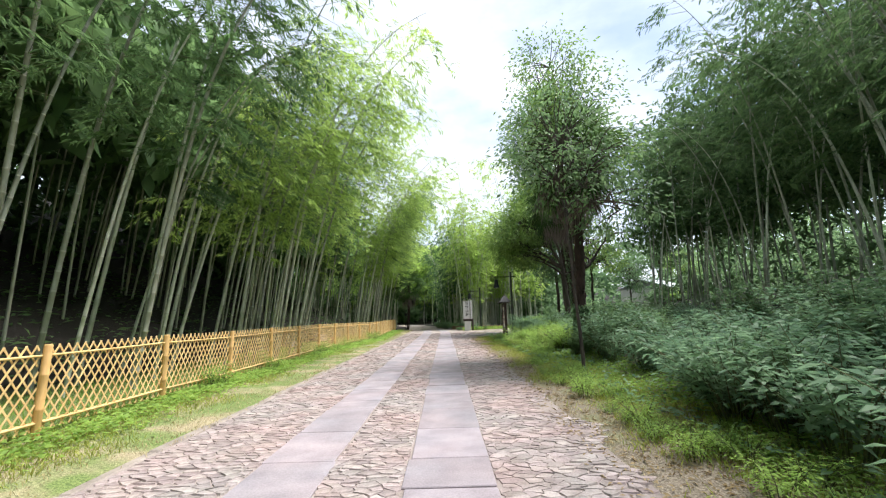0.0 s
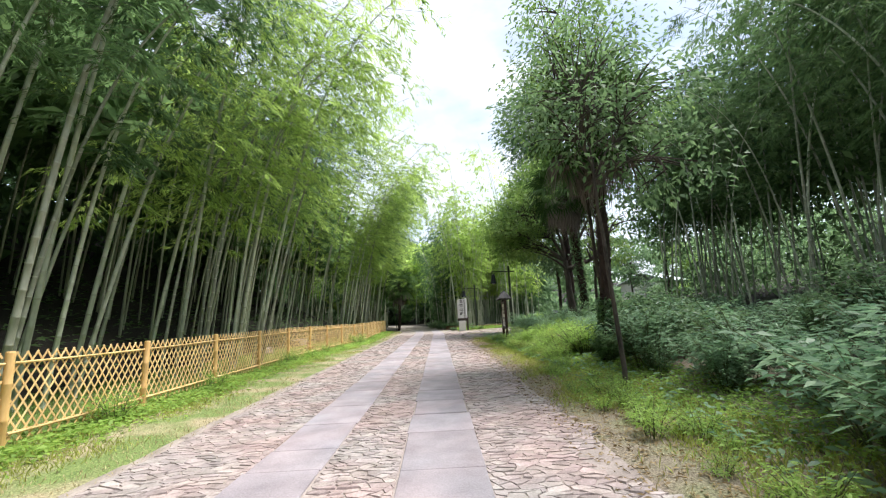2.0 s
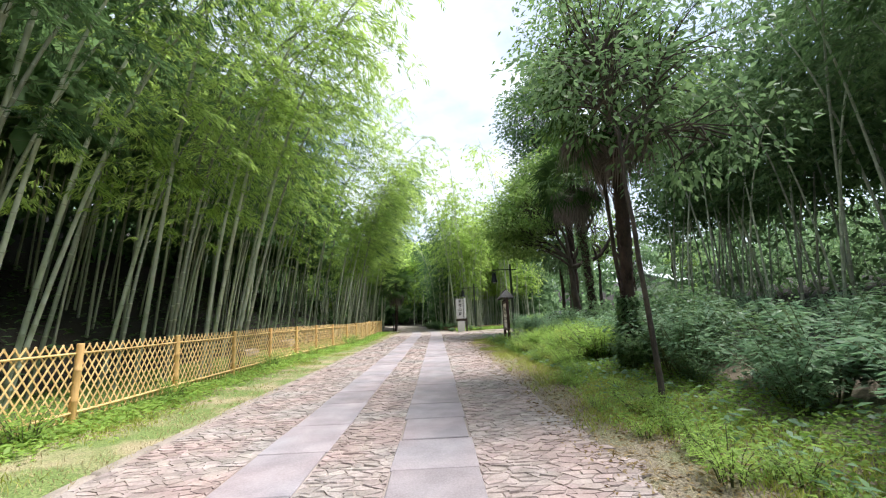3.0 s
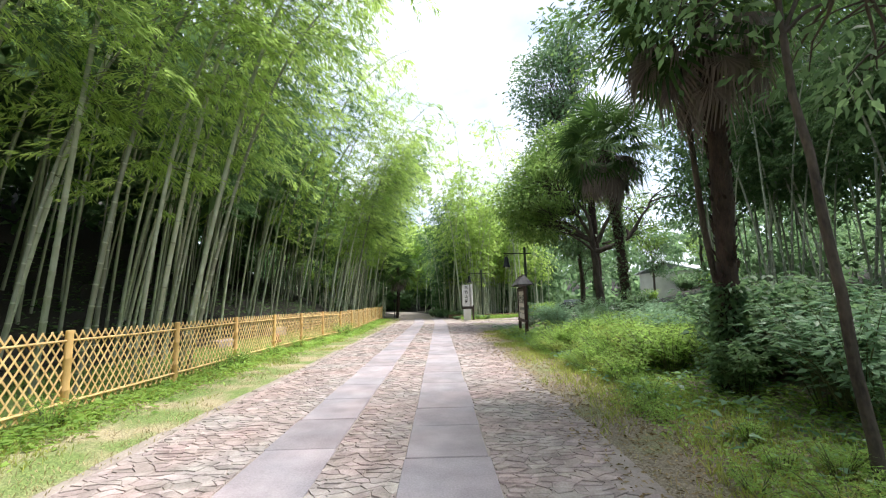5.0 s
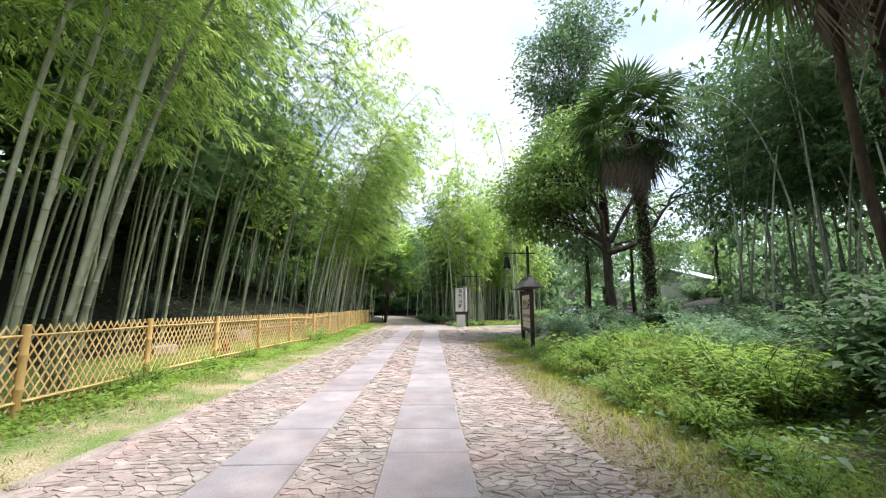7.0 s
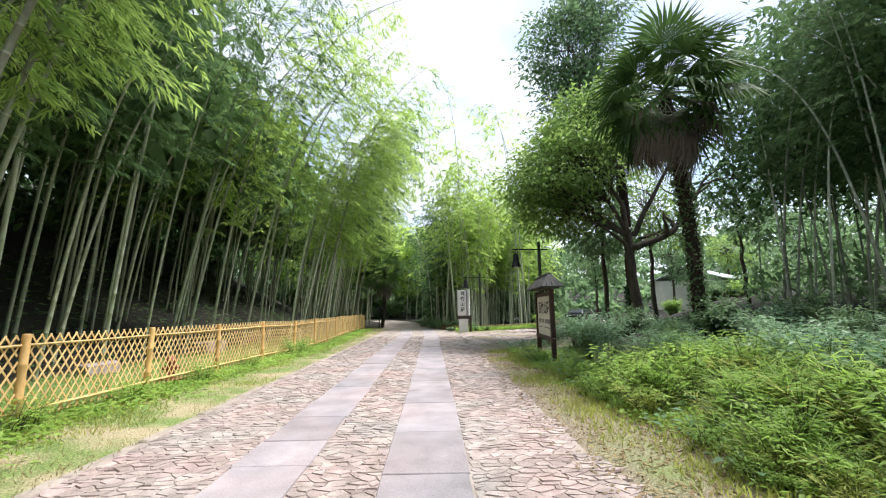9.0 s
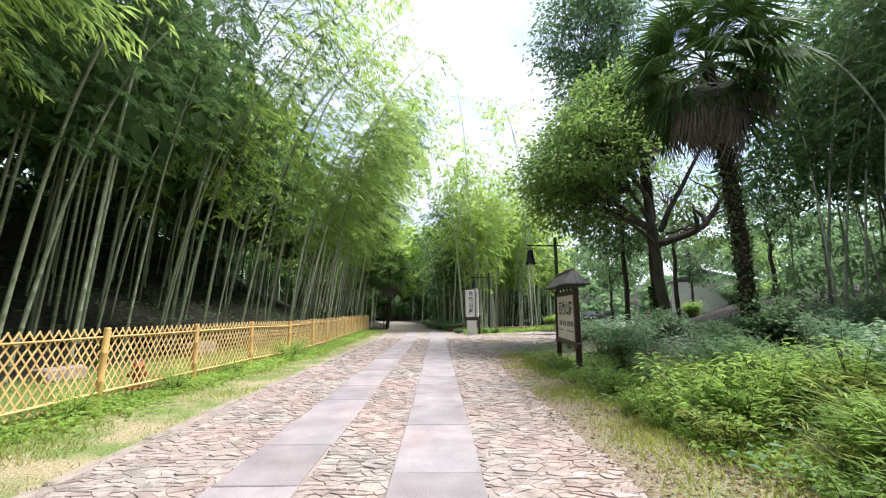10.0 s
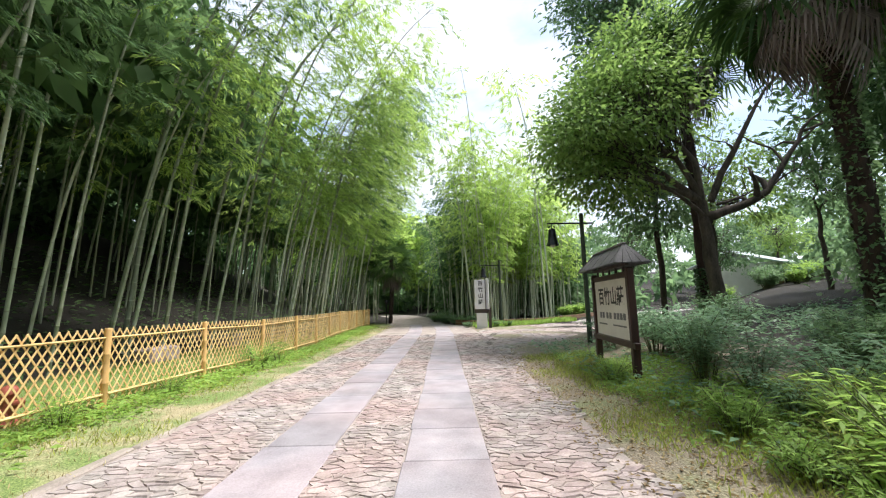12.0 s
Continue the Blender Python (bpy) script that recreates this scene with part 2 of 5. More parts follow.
WHITE = surface("white_paint", (0.68, 0.68, 0.68), (0.82, 0.82, 0.81), 0.5, 3, 40, 0.03)
INK = surface("black_ink", (0.012, 0.012, 0.012), (0.03, 0.028, 0.026), 0.6, 5, 40, 0)
GREY_INK = surface("grey_print", (0.12, 0.12, 0.12), (0.2, 0.2, 0.2), 0.6, 5, 40, 0)
IRON = surface("black_iron", (0.012, 0.012, 0.014), (0.045, 0.045, 0.05), 0.4, 6, 60, 0.1, metallic=0.6)
POLE_GREEN = surface("dark_green_pole", (0.02, 0.03, 0.02), (0.06, 0.08, 0.05), 0.5, 4, 40, 0.1)
TERRA = surface("terracotta_red", (0.22, 0.05, 0.03), (0.42, 0.12, 0.075), 0.6, 8, 40, 0.2)
TIMBER = surface("brown_edging", (0.13, 0.07, 0.04), (0.28, 0.17, 0.1), 0.8, 4, 40, 0.3)
PLASTER = surface("white_plaster", (0.62, 0.61, 0.58), (0.8, 0.79, 0.77), 0.9, 1.5, 30, 0.1)
ROOF_TIN = surface("pale_roof_sheet", (0.4, 0.46, 0.47), (0.62, 0.67, 0.68), 0.45, 2, 30, 0.05)
CARPAINT = surface("black_car_paint", (0.01, 0.01, 0.012), (0.02, 0.02, 0.022), 0.15, 2, 20, 0)
GLASSY = surface("dark_glass", (0.02, 0.025, 0.03), (0.05, 0.06, 0.07), 0.05, 2, 20, 0)
RUBBER = surface("tyre_rubber", (0.012, 0.012, 0.012), (0.03, 0.03, 0.03), 0.85, 8, 40, 0.1)
LAMP_GLASS = surface("frosted_lamp_glass", (0.6, 0.58, 0.5), (0.75, 0.73, 0.66), 0.3, 3, 20, 0)


# ---- mesh helpers ----
def part(name, bm, material, parent=None, label=""):
    """Links a bmesh (or a mesh) as one object, under a thing or a part."""
    if isinstance(bm, bmesh.types.BMesh):
        me = bpy.data.meshes.new(name)
        bm.to_mesh(me)
        bm.free()
        me.materials.append(material)
    else:
        me = bm
    ob = new(name, me)
    if parent is not None:
        ob.parent = parent
    return tagged(ob, label)


def thing(name, label, category, at=(0, 0, 0), turn=0.0, group="", kind=""):
    ob = new(name)
    ob.empty_display_size = 0.2
    ob.matrix_basis = pose(*at, 0, 0, turn)
    return tagged(ob, label, category, group, kind)


def mesh_of(name, verts, faces, material, index=None, smooth=False):
    """A mesh from arrays; faces all with the same number of corners, or a list."""
    me = bpy.data.meshes.new(name)
    verts = np.asarray(verts, dtype=np.float32).reshape(-1, 3)
    if isinstance(faces, list):
        me.from_pydata(verts.tolist(), [], faces)
    else:
        f = np.asarray(faces, dtype=np.int32)
        k = f.shape[1]
        me.vertices.add(len(verts))
        me.vertices.foreach_set("co", verts.ravel())
        me.loops.add(f.size)
        me.loops.foreach_set("vertex_index", f.ravel())
        me.polygons.add(len(f))
        me.polygons.foreach_set("loop_start", np.arange(0, f.size, k, dtype=np.int32))
        me.update(calc_edges=True)
    mats = material if isinstance(material, (list, tuple)) else [material]
    for mt in mats:
        me.materials.append(mt)
    if index is not None:
        me.polygons.foreach_set("material_index", np.asarray(index, dtype=np.int32))
    if smooth:
        me.polygons.foreach_set("use_smooth", np.ones(len(me.polygons), dtype=bool))
    me.update()
    return me


def box(bm, size, at=(0, 0, 0), turn=(0, 0, 0), bevel=0.0):
    """A box with bevelled edges in bm: size and centre in metres, turn in degrees."""
    made = bmesh.ops.create_cube(bm, size=1.0)
    vs = made["verts"]
    bmesh.ops.transform(bm, matrix=pose(*at, *turn) @ Matrix.Diagonal((*size, 1)), verts=vs)
    if bevel:
        es = list({e for v in vs for e in v.link_edges})
        bmesh.ops.bevel(bm, geom=es, offset=bevel, segments=1, affect="EDGES")
    return bm


def boxed(size, at=(0, 0, 0), turn=(0, 0, 0), bevel=0.006):
    return box(bmesh.new(), size, at, turn, bevel)


def tube(points, radii, sides=7):
    """Vertices and quads of a round tube along points."""
    pts = np.asarray(points, float)
    tan = np.gradient(pts, axis=0)
    tan /= np.linalg.norm(tan, axis=1)[:, None] + 1e-9
    ref = np.where(np.abs(tan[:, 2:3]) > 0.9, np.array([[1.0, 0, 0]]), np.array([[0, 0, 1.0]]))
    if np.abs(tan[:, 2]).max() > 0.9 and np.abs(tan[:, 2]).min() <= 0.9:
        ref = np.tile([[0.3, 0.95, 0.1]], (len(pts), 1))
    a = np.cross(tan, ref)
    a /= np.linalg.norm(a, axis=1)[:, None] + 1e-9
    b = np.cross(tan, a)
    ang = np.linspace(0, 2 * np.pi, sides, endpoint=False)
    r = np.asarray(radii, float)[:, None, None]
    v = pts[:, None, :] + r * (np.cos(ang)[None, :, None] * a[:, None, :] + np.sin(ang)[None, :, None] * b[:, None, :])
    n, k = len(pts), sides
    i = np.arange(n - 1)[:, None] * k
    j = np.arange(k)[None, :]
    j2 = (j + 1) % k
    f = np.stack([i + j, i + j2, i + k + j2, i + k + j], axis=-1).reshape(-1, 4)
    return v.reshape(-1, 3), f


def joined(pieces):
    """Several (verts, quads) as one."""
    vs, fs, n = [], [], 0
    for v, f in pieces:
        vs.append(v)
        fs.append(f + n)
        n += len(v)
    return np.concatenate(vs), np.concatenate(fs)


def unit(v):
    return v / (np.linalg.norm(v, axis=-1, keepdims=True) + 1e-9)


def leaves(rng, at, along, length, width, fold=0.25, roll=0.6):
    """Pointed, folded leaves: bases, directions, lengths, widths. Vertices and quads."""
    at, along = np.asarray(at, float), unit(np.asarray(along, float))
    n = len(at)
    side = np.cross(along, np.array([0, 0, 1.0]) + rng.normal(0, roll, (n, 3)))
    side = unit(side)
    up = np.cross(side, along)
    ln, wd = np.broadcast_to(length, n)[:, None], np.broadcast_to(width, n)[:, None]
    mid = at + along * ln * 0.42
    tip = at + along * ln - up * ln * 0.12
    v = np.stack([at, mid - side * wd / 2 + up * wd * fold, tip, mid + side * wd / 2 + up * wd * fold], axis=1)
    f = np.arange(4 * n).reshape(n, 4)
    return v.reshape(-1, 3), f


# ---- the lie of the land ----
SIDE_A, SIDE_DIR = np.array([1.0, 33.0]), np.array([0.64, 0.768])


def fence_x(y):
    return -5.0 + 0.45 * math.exp(-((y - 29) / 5.5) ** 2) - 0.3 * max(0.0, (y - 36) / 12)


def road_centre(y):
    return -0.45 if y < 34 else -0.45 - 0.0045 * (y - 34) ** 2


def side_distance(x, y):
    d = np.array([x, y]) - SIDE_A
    s = float(d @ SIDE_DIR)
    return (abs(float(d[0] * SIDE_DIR[1] - d[1] * SIDE_DIR[0])), s)


def smooth(a, b, x):
    t = min(1.0, max(0.0, (x - a) / (b - a)))
    return t * t * (3 - 2 * t)


def land(x, y):
    """Height of the ground."""
    c = road_centre(y)
    dx = x - c
    z = 0.0
    if dx < -2.6:
        z += 0.07 * smooth(-2.6, -4.6, dx) * (1 - smooth(17, 25, y))
        z += 0.42 * max(0.0, -dx - 9.0) ** 1.05 if dx > -40 else 0.42 * 31 ** 1.05
    if dx > 2.6:
        s, along = side_distance(x, y)
        off = smooth(4.2, 11.0, s) if along > 0 else smooth(4.2 + 1.2 * min(0, along + 6) / 6, 7.5, s)
        rise = 0.42 * smooth(3.4, 7.2, dx) + 0.09 * max(0.0, min(dx, 60) - 6.0)
        if along > 4 and (x - SIDE_A[0]) * SIDE_DIR[1] - (y - SIDE_A[1]) * SIDE_DIR[0] < 0:
            rise = 0.12
        z += off * rise
    if y > 80:
        z += 0.12 * (min(y, 200) - 80)
    z += 0.05 * noise.noise((x * 0.5, y * 0.5, 0.0)) * smooth(2.7, 4.0, abs(dx))
    return z


def spaced(near, step, reach):
    """Coordinates that are close together inside near and open out to reach on both sides."""
    core = list(np.arange(near[0], near[1] + 1e-6, step))
    a, s = near[0], step
    while a > -reach:
        s *= 1.35
        a -= s
        core.insert(0, a)
    b, s = near[1], step
    while b < reach:
        s *= 1.35
        b += s
        core.append(b)
    return core


gx, gy = spaced((-16, 22), 0.5, 900), spaced((-6, 62), 0.6, 900)
gv = [(x, y, land(x, y) - 0.035 * (1 - smooth(2.4, 3.0, abs(x - road_centre(y))))) for y in gy for x in gx]
nx = len(gx)
gf = np.array([[j * nx + i, j * nx + i + 1, (j + 1) * nx + i + 1, (j + 1) * nx + i] for j in range(len(gy) - 1) for i in range(nx - 1)])
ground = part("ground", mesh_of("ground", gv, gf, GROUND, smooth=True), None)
tagged(ground, "grassy verge and woodland floor with leaf litter", "ground", kind="structure")

# road bed under the stones, and the plain surface further on
rv, rf = [], []
ys = np.concatenate([np.arange(-8, 44, 1.0), np.arange(44, 100, 2.0)])
for i, y in enumerate(ys):
    c = road_centre(y)
    w = 2.6 - 0.5 * smooth(46, 60, y)
    for k in range(9):
        x = c - w + 2 * w * k / 8
        rv.append((x + 0.07 * noise.noise((x, y * 1.7, 3.0)), y, -0.006 + (0.03 if y > 44 else 0.0) * smooth(44, 46, y) + land(x, y)))
    if i:
        for k in range(8):
            a = (i - 1) * 9 + k
            rf.append([a, a + 1, a + 10, a + 9])
road = part("road", mesh_of("road", rv, np.array(rf), BED), None)
tagged(road, "old stone road of worn slabs and small setts", "road", kind="structure")

SIDE_R = [(2.15, 25.0), (2.65, 27.2), (3.7, 29.4), (5.2, 31.9), (7.6, 36.0), (11.5, 42.0), (16.0, 48.0), (24.0, 58.0), (36.0, 72.0)]
SIDE_L = [(2.1, 30.0), (2.1, 33.0), (2.12, 36.5), (2.6, 38.9), (5.0, 40.8), (9.3, 44.4), (13.0, 50.0), (20.5, 60.0), (32.0, 75.0)]
sv, sf = [], []
for i, (a, b) in enumerate(zip(SIDE_R, SIDE_L)):
    for k in range(9):
        q = k / 8
        sv.append((a[0] + (b[0] - a[0]) * q, a[1] + (b[1] - a[1]) * q, -0.006 if i < 4 else 0.0))
    if i:
        for k in range(8):
            o = (i - 1) * 9 + k
            sf.append([o, o + 1, o + 10, o + 9])
side_road = part("side_road", mesh_of("side_road", sv, np.array(sf), FARROAD), None)
tagged(side_road, "pale worn concrete side road branching off", "road", kind="structure")


# ---- fence ----
BAY = 2.36


def fence_panel():
    """One bay of lattice, along +y from its origin, standing on z=0."""
    th = thing("lattice_fence_panel", "golden varnished bamboo lattice fence panel with pointed tops", "fence", group="fence panels along the road")
    for nm, z, r in (("top_rail", 1.06, 0.022), ("bottom_rail", 0.20, 0.022)):
        for s, xx in ((1, 0.028), (-1, -0.028)):
            v, f = tube([(xx, 0.05, z), (xx, BAY / 2, z - 0.006), (xx, BAY - 0.05, z)], [r * 0.8] * 3, 6)
            part(nm, mesh_of(nm, v, f, BAMBOO_SLAT, smooth=True), None, th)
    count, run = 17, 0.72
    step = (BAY - 0.06) / count
    low, high = 0.09, 1.20
    for side, x in ((1, 0.010), (-1, -0.010)):
        for k in range(-5, count + 6):
            top = 0.03 + (k + 0.5) * step
            bot = top - side * run
            a, b = np.array([bot, low]), np.array([top, high])
            # clip to the bay
            d = b - a
            t0, t1 = 0.0, 1.0
            for lim, sg in ((0.05, 1), (BAY - 0.05, -1)):
                fa, fb = sg * (a[0] - lim), sg * (b[0] - lim)
                if fa < 0 and fb < 0:
                    t1 = -1
                elif fa < 0:
                    t0 = max(t0, fa / (fa - fb))
                elif fb < 0:
                    t1 = min(t1, fa / (fa - fb))
            if t1 - t0 < 0.06:
                continue
            p0, p1 = a + d * t0, a + d * t1
            mid, ln = (p0 + p1) / 2, float(np.linalg.norm(p1 - p0))
            ang = math.degrees(math.atan2(p1[1] - p0[1], p1[0] - p0[0]))
            bm = boxed((0.009, ln, 0.027), (x, mid[0], mid[1]), (ang, 0, 0), 0.003)
            part("lattice_strip", bm, BAMBOO_SLAT, th)
    return th


def fence_post():
    th = thing("fence_post", "thick orange bamboo fence post with a flat top", "post", group="fence posts along the road")
    v, f = tube([(0, 0, -0.15), (0, 0, 0.36), (0, 0, 0.37), (0, 0, 0.38), (0, 0, 0.80), (0, 0, 0.81), (0, 0, 0.82), (0, 0, 1.19)],
                [0.052, 0.052, 0.056, 0.052, 0.051, 0.055, 0.051, 0.050], 12)
    part("post_shaft", mesh_of("post_shaft", v, f, BAMBOO_POST, smooth=True), None, th)
    bm = bmesh.new()
    bmesh.ops.create_cone(bm, cap_ends=True, segments=12, radius1=0.050, radius2=0.042, depth=0.02, matrix=pose(0, 0, 1.20))
    part("post_cap", bm, BAMBOO_POST, th)
    return th


FENCE_Y = [5.6 + BAY * k for k in range(-4, 18)]
panel0, post0 = fence_panel(), fence_post()
for k, y in enumerate(FENCE_Y):
    x0, x1 = fence_x(y), fence_x(y + BAY)
    z0, z1 = land(x0, y), land(x1, y + BAY)
    m = Matrix.Translation((x0, y, z0)) @ Euler((math.atan2(z1 - z0, BAY), radians(-1.5), -math.atan2(x1 - x0, BAY))).to_matrix().to_4x4()
    mp = pose(x0, y, z0, 0, random.uniform(-2.5, 0.5), random.uniform(0, 360))
    if k == 0:
        panel0.matrix_basis, post0.matrix_basis = m, mp
    else:
        copy_thing(post0, mp)
        if k < len(FENCE_Y) - 1:
            copy_thing(panel0, m)


# ---- bamboo ----
def bamboo_arrays(rng, height, lean, arc, nodes, sides, twigs, per_twig, leaf, first=0.40, reach=1.6, detailed=True):
    """A culm that leans towards +x and bows over at the top, its branches, and its leaves."""
    t = np.linspace(0, 1, nodes + 1)
    side_bow = rng.normal(0, 0.25)
    xs = height * (lean * t + arc * t ** 3.2)
    zs = height * (t - 0.10 * (arc > 0) * t ** 4 - 0.35 * arc * t ** 4)
    pts = np.stack([xs, side_bow * t ** 2 * 1.5, zs - 0.05], axis=1)
    base_r = 0.047 * rng.uniform(0.85, 1.15)
    rad = base_r * (1 - 0.9 * t ** 1.3) + 0.004
    if detailed:
        P, R, idx = [], [], []
        for i in range(nodes):
            d = unit(pts[i + 1] - pts[i])
            P += [pts[i], pts[i] + d * 0.012, pts[i] + d * 0.03]
            R += [rad[i], rad[i] * 1.13, rad[i] * 0.985]
        P.append(pts[-1])
        R.append(rad[-1])
        cv, cf = tube(P, R, sides)
        ring = np.repeat(np.arange(len(P) - 1), sides)
        index = ((ring % 3) < 2).astype(int)
    else:
        cv, cf = tube(pts[::2], rad[::2], sides)
        index = np.zeros(len(cf), int)
    bits, la, ld = [], [], []
    for i in range(int(nodes * first), nodes):
        u = max(0.0, (t[i] - first) / (1 - first))
        long = reach * (0.55 + 0.9 * u ** 0.5) * (1 - 0.6 * u ** 2) * (0.62, 1.22, 0.9)[i % 3]
        for s in range(2):
            ang = rng.normal(0, 1.6) if detailed else rng.uniform(0, 2 * np.pi)
            out = np.array([np.cos(ang), np.sin(ang), 0.0])
            across = np.array([-out[1], out[0], 0.0])
            ln = long * rng.uniform(0.7, 1.2)
            q = np.linspace(0, 1, 4)
            br = pts[i] + out * ln * q[:, None] + np.array([0, 0, 1.0]) * (ln * (0.42 * q - 0.68 * q ** 2))[:, None]
            if detailed or s == 0:
                bits.append(tube(br[[0, 2, 3]], [0.007, 0.005, 0.002], 3))
            for w in range(twigs):
                # flat drooping plumes towards the branch's end, dark gaps between one branch and the next
                a = 0.40 + 0.60 * (w + rng.uniform(0, 1)) / twigs
                j = min(2, int(a * 3))
                p = br[j] + (br[j + 1] - br[j]) * (a * 3 - j)
                sd = across * (1 if w % 2 else -1) * rng.uniform(0.35, 1.0)
                tw = unit(out * rng.uniform(0.5, 1.0) + sd + np.array([0, 0, rng.uniform(-0.35, 0.05)]))
                tl = rng.uniform(0.28, 0.55) * (reach / 1.9)
                k = per_twig
                d = rng.uniform(0.15, 1.0, k)
                pos = p + tw * (tl * d)[:, None] + np.array([0, 0, -1.0]) * (0.22 * tl * d ** 2)[:, None] + rng.normal(0, 0.02, (k, 3))
                fan = np.cross(tw, (0, 0, 1.0)) * rng.choice([-1, 1], k)[:, None] * rng.uniform(0.2, 0.8, k)[:, None]
                di = tw + fan + rng.normal(0, 0.16, (k, 3)) + np.array([0, 0, -1.0]) * rng.uniform(0.2, 0.75, k)[:, None]
                la.append(pos)
                ld.append(di)
    la, ld = np.concatenate(la), np.concatenate(ld)
    n = len(la)
    lv, lf = leaves(rng, la, ld, leaf * rng.uniform(0.7, 1.25, n), leaf * 0.17 * rng.uniform(0.8, 1.2, n), 0.15, 0.3)
    bv, bf = joined(bits)
    return (cv, cf, index), (bv, bf), (lv, lf)


def bamboo_thing(rng, label, leaf_mat, **kw):
    (cv, cf, idx), (bv, bf), (lv, lf) = bamboo_arrays(rng, **kw)
    th = thing("bamboo", label, "bamboo", group="bamboo grove")
    part("culm", mesh_of("culm", cv, cf, [CULM, CULM_NODE], idx, True), None, th)
    tagged(part("branch_spray", mesh_of("branch_spray", bv, bf, STEM), None, th), kind="stuff")
    tagged(part("foliage", mesh_of("foliage", lv, lf, leaf_mat), None, th), kind="stuff")
    return th


def bamboo_clump(name, label, places, kinds, leaf_mat, rng):
    """Far bamboo, past counting: one object of culms, one of leaves under it."""
    cvs, lvs = [], []
    made = [bamboo_arrays(rng, **kw) for kw in kinds]
    for (x, y, z, turn, size) in places:
        (cv, cf, _), _, (lv, lf) = made[rng.integers(len(made))]
        c, s = math.cos(turn), math.sin(turn)
        R = size * np.array([[c, -s, 0], [s, c, 0], [0, 0, 1.0]])
        cvs.append((cv @ R.T + (x, y, z), cf))
        lvs.append((lv @ R.T + (x, y, z), lf))
    v, f = joined(cvs)
    ob = part(name, mesh_of(name, v, f, CULM, smooth=True), None)
    tagged(ob, label, "bamboo", kind="stuff")
    v, f = joined(lvs)
    fo = part("foliage", mesh_of("foliage", v, f, leaf_mat), None, ob)
    tagged(fo, kind="stuff")
    return ob


rng = np.random.default_rng(7)
near_kinds = []
# kinds 0 and 3 carry the shaded leaf colour, the others the sunlit one
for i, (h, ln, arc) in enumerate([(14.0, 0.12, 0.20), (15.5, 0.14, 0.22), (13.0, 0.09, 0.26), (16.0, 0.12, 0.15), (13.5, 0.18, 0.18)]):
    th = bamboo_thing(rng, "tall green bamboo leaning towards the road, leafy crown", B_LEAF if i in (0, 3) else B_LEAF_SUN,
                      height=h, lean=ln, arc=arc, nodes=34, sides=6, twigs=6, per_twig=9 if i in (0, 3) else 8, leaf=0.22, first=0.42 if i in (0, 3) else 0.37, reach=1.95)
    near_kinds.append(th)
used = set()


def plant(kinds, k, x, y, turn, size):
    m = pose(x, y, land(x, y) - 0.02, 0, 0, turn)
    if k not in used:
        used.add(k)
        kinds[k].matrix_basis = m @ Matrix.Diagonal((size, size, size, 1))
        return kinds[k]
    ob = copy_thing(kinds[k], m)
    ob.scale = (size, size, size)
    return ob


# fence side: the grove's front edge comes up to the fence, then draws back behind the lawn
def grove_front(y):
    return -7.0 + 1.35 * math.exp(-((y - 15.8) / 1.6) ** 2) - 1.9 * smooth(17.5, 20, y) * (1 - smooth(27, 34, y)) + 1.0 * smooth(30, 36, y)


for row, (x0, step, n) in enumerate([(0.0, 0.95, 66), (-1.5, 1.0, 63), (-0.7, 1.05, 19)]):
    for i in range(n):
        y = (27 if row == 2 else -6) + i * step + random.uniform(-0.4, 0.4)
        if random.random() < (0.15, 0.32, 0.2)[row] + (0.2 if y < 9 else 0.0):
            continue
        x = road_centre(y) + 0.45 + grove_front(y) + x0 + random.uniform(-0.7, 0.45)
        tall = 1.25 if 28 < y < 47 and row != 1 else 1.0
        # shaded leaf colour where the grove lies dark, sunlit colour where sun falls on it
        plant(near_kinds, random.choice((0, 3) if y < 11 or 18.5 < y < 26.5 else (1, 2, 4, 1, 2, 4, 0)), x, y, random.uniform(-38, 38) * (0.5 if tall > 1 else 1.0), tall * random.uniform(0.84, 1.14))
for x, y, s in ((-5.55, 16.0, 1.15), (-6.1, 15.8, 1.1), (-5.9, 15.1, 1.0), (-7.7, 10.7, 1.15), (-6.3, 14.3, 1.05)):
    plant(near_kinds, random.randrange(5), x, y, random.uniform(-15, 15), s)
# beyond the shrubs on the other side
for i in range(62):
    y = random.uniform(3.5, 29)
    x, turn = random.uniform(9.8, 14.5), 180 + random.uniform(-60, 60)
    if 9.0 < y <= 11.5:
        x, turn = x + 2.0, random.uniform(-90, 90)
    if y > 11.5:
        x, turn = 13.2 + random.uniform(0, 5.0), random.uniform(0, 360)
    # shaded leaf colour only: this side's darkness is painted in
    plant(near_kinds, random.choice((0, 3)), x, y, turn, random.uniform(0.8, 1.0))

light = [dict(height=h, lean=ln, arc=arc, nodes=26, sides=5, twigs=4, per_twig=4, leaf=0.42, detailed=False, reach=1.7, first=0.32)
         for h, ln, arc in ((15, 0.06, 0.12), (17, 0.03, 0.08), (14, 0.08, 0.16))]
poles = [dict(height=h, lean=ln, arc=0.1, nodes=20, sides=5, twigs=4, per_twig=4, leaf=0.6, detailed=False, reach=1.6, first=0.62)
         for h, ln in ((14, 0.08), (15, 0.12), (13, 0.03))]
spots = []
for i in range(150):
    y, x = random.uniform(-6, 58), random.uniform(-19, -11)
    x += road_centre(y) + 0.45
    spots.append((x, y, land(x, y) - 0.1, random.uniform(-0.7, 0.7), random.uniform(0.8, 1.1)))
bamboo_clump("bamboo_grove_behind", "dense dark bamboo stems on a shaded bank", spots, poles, B_LEAF, rng)
spots = []
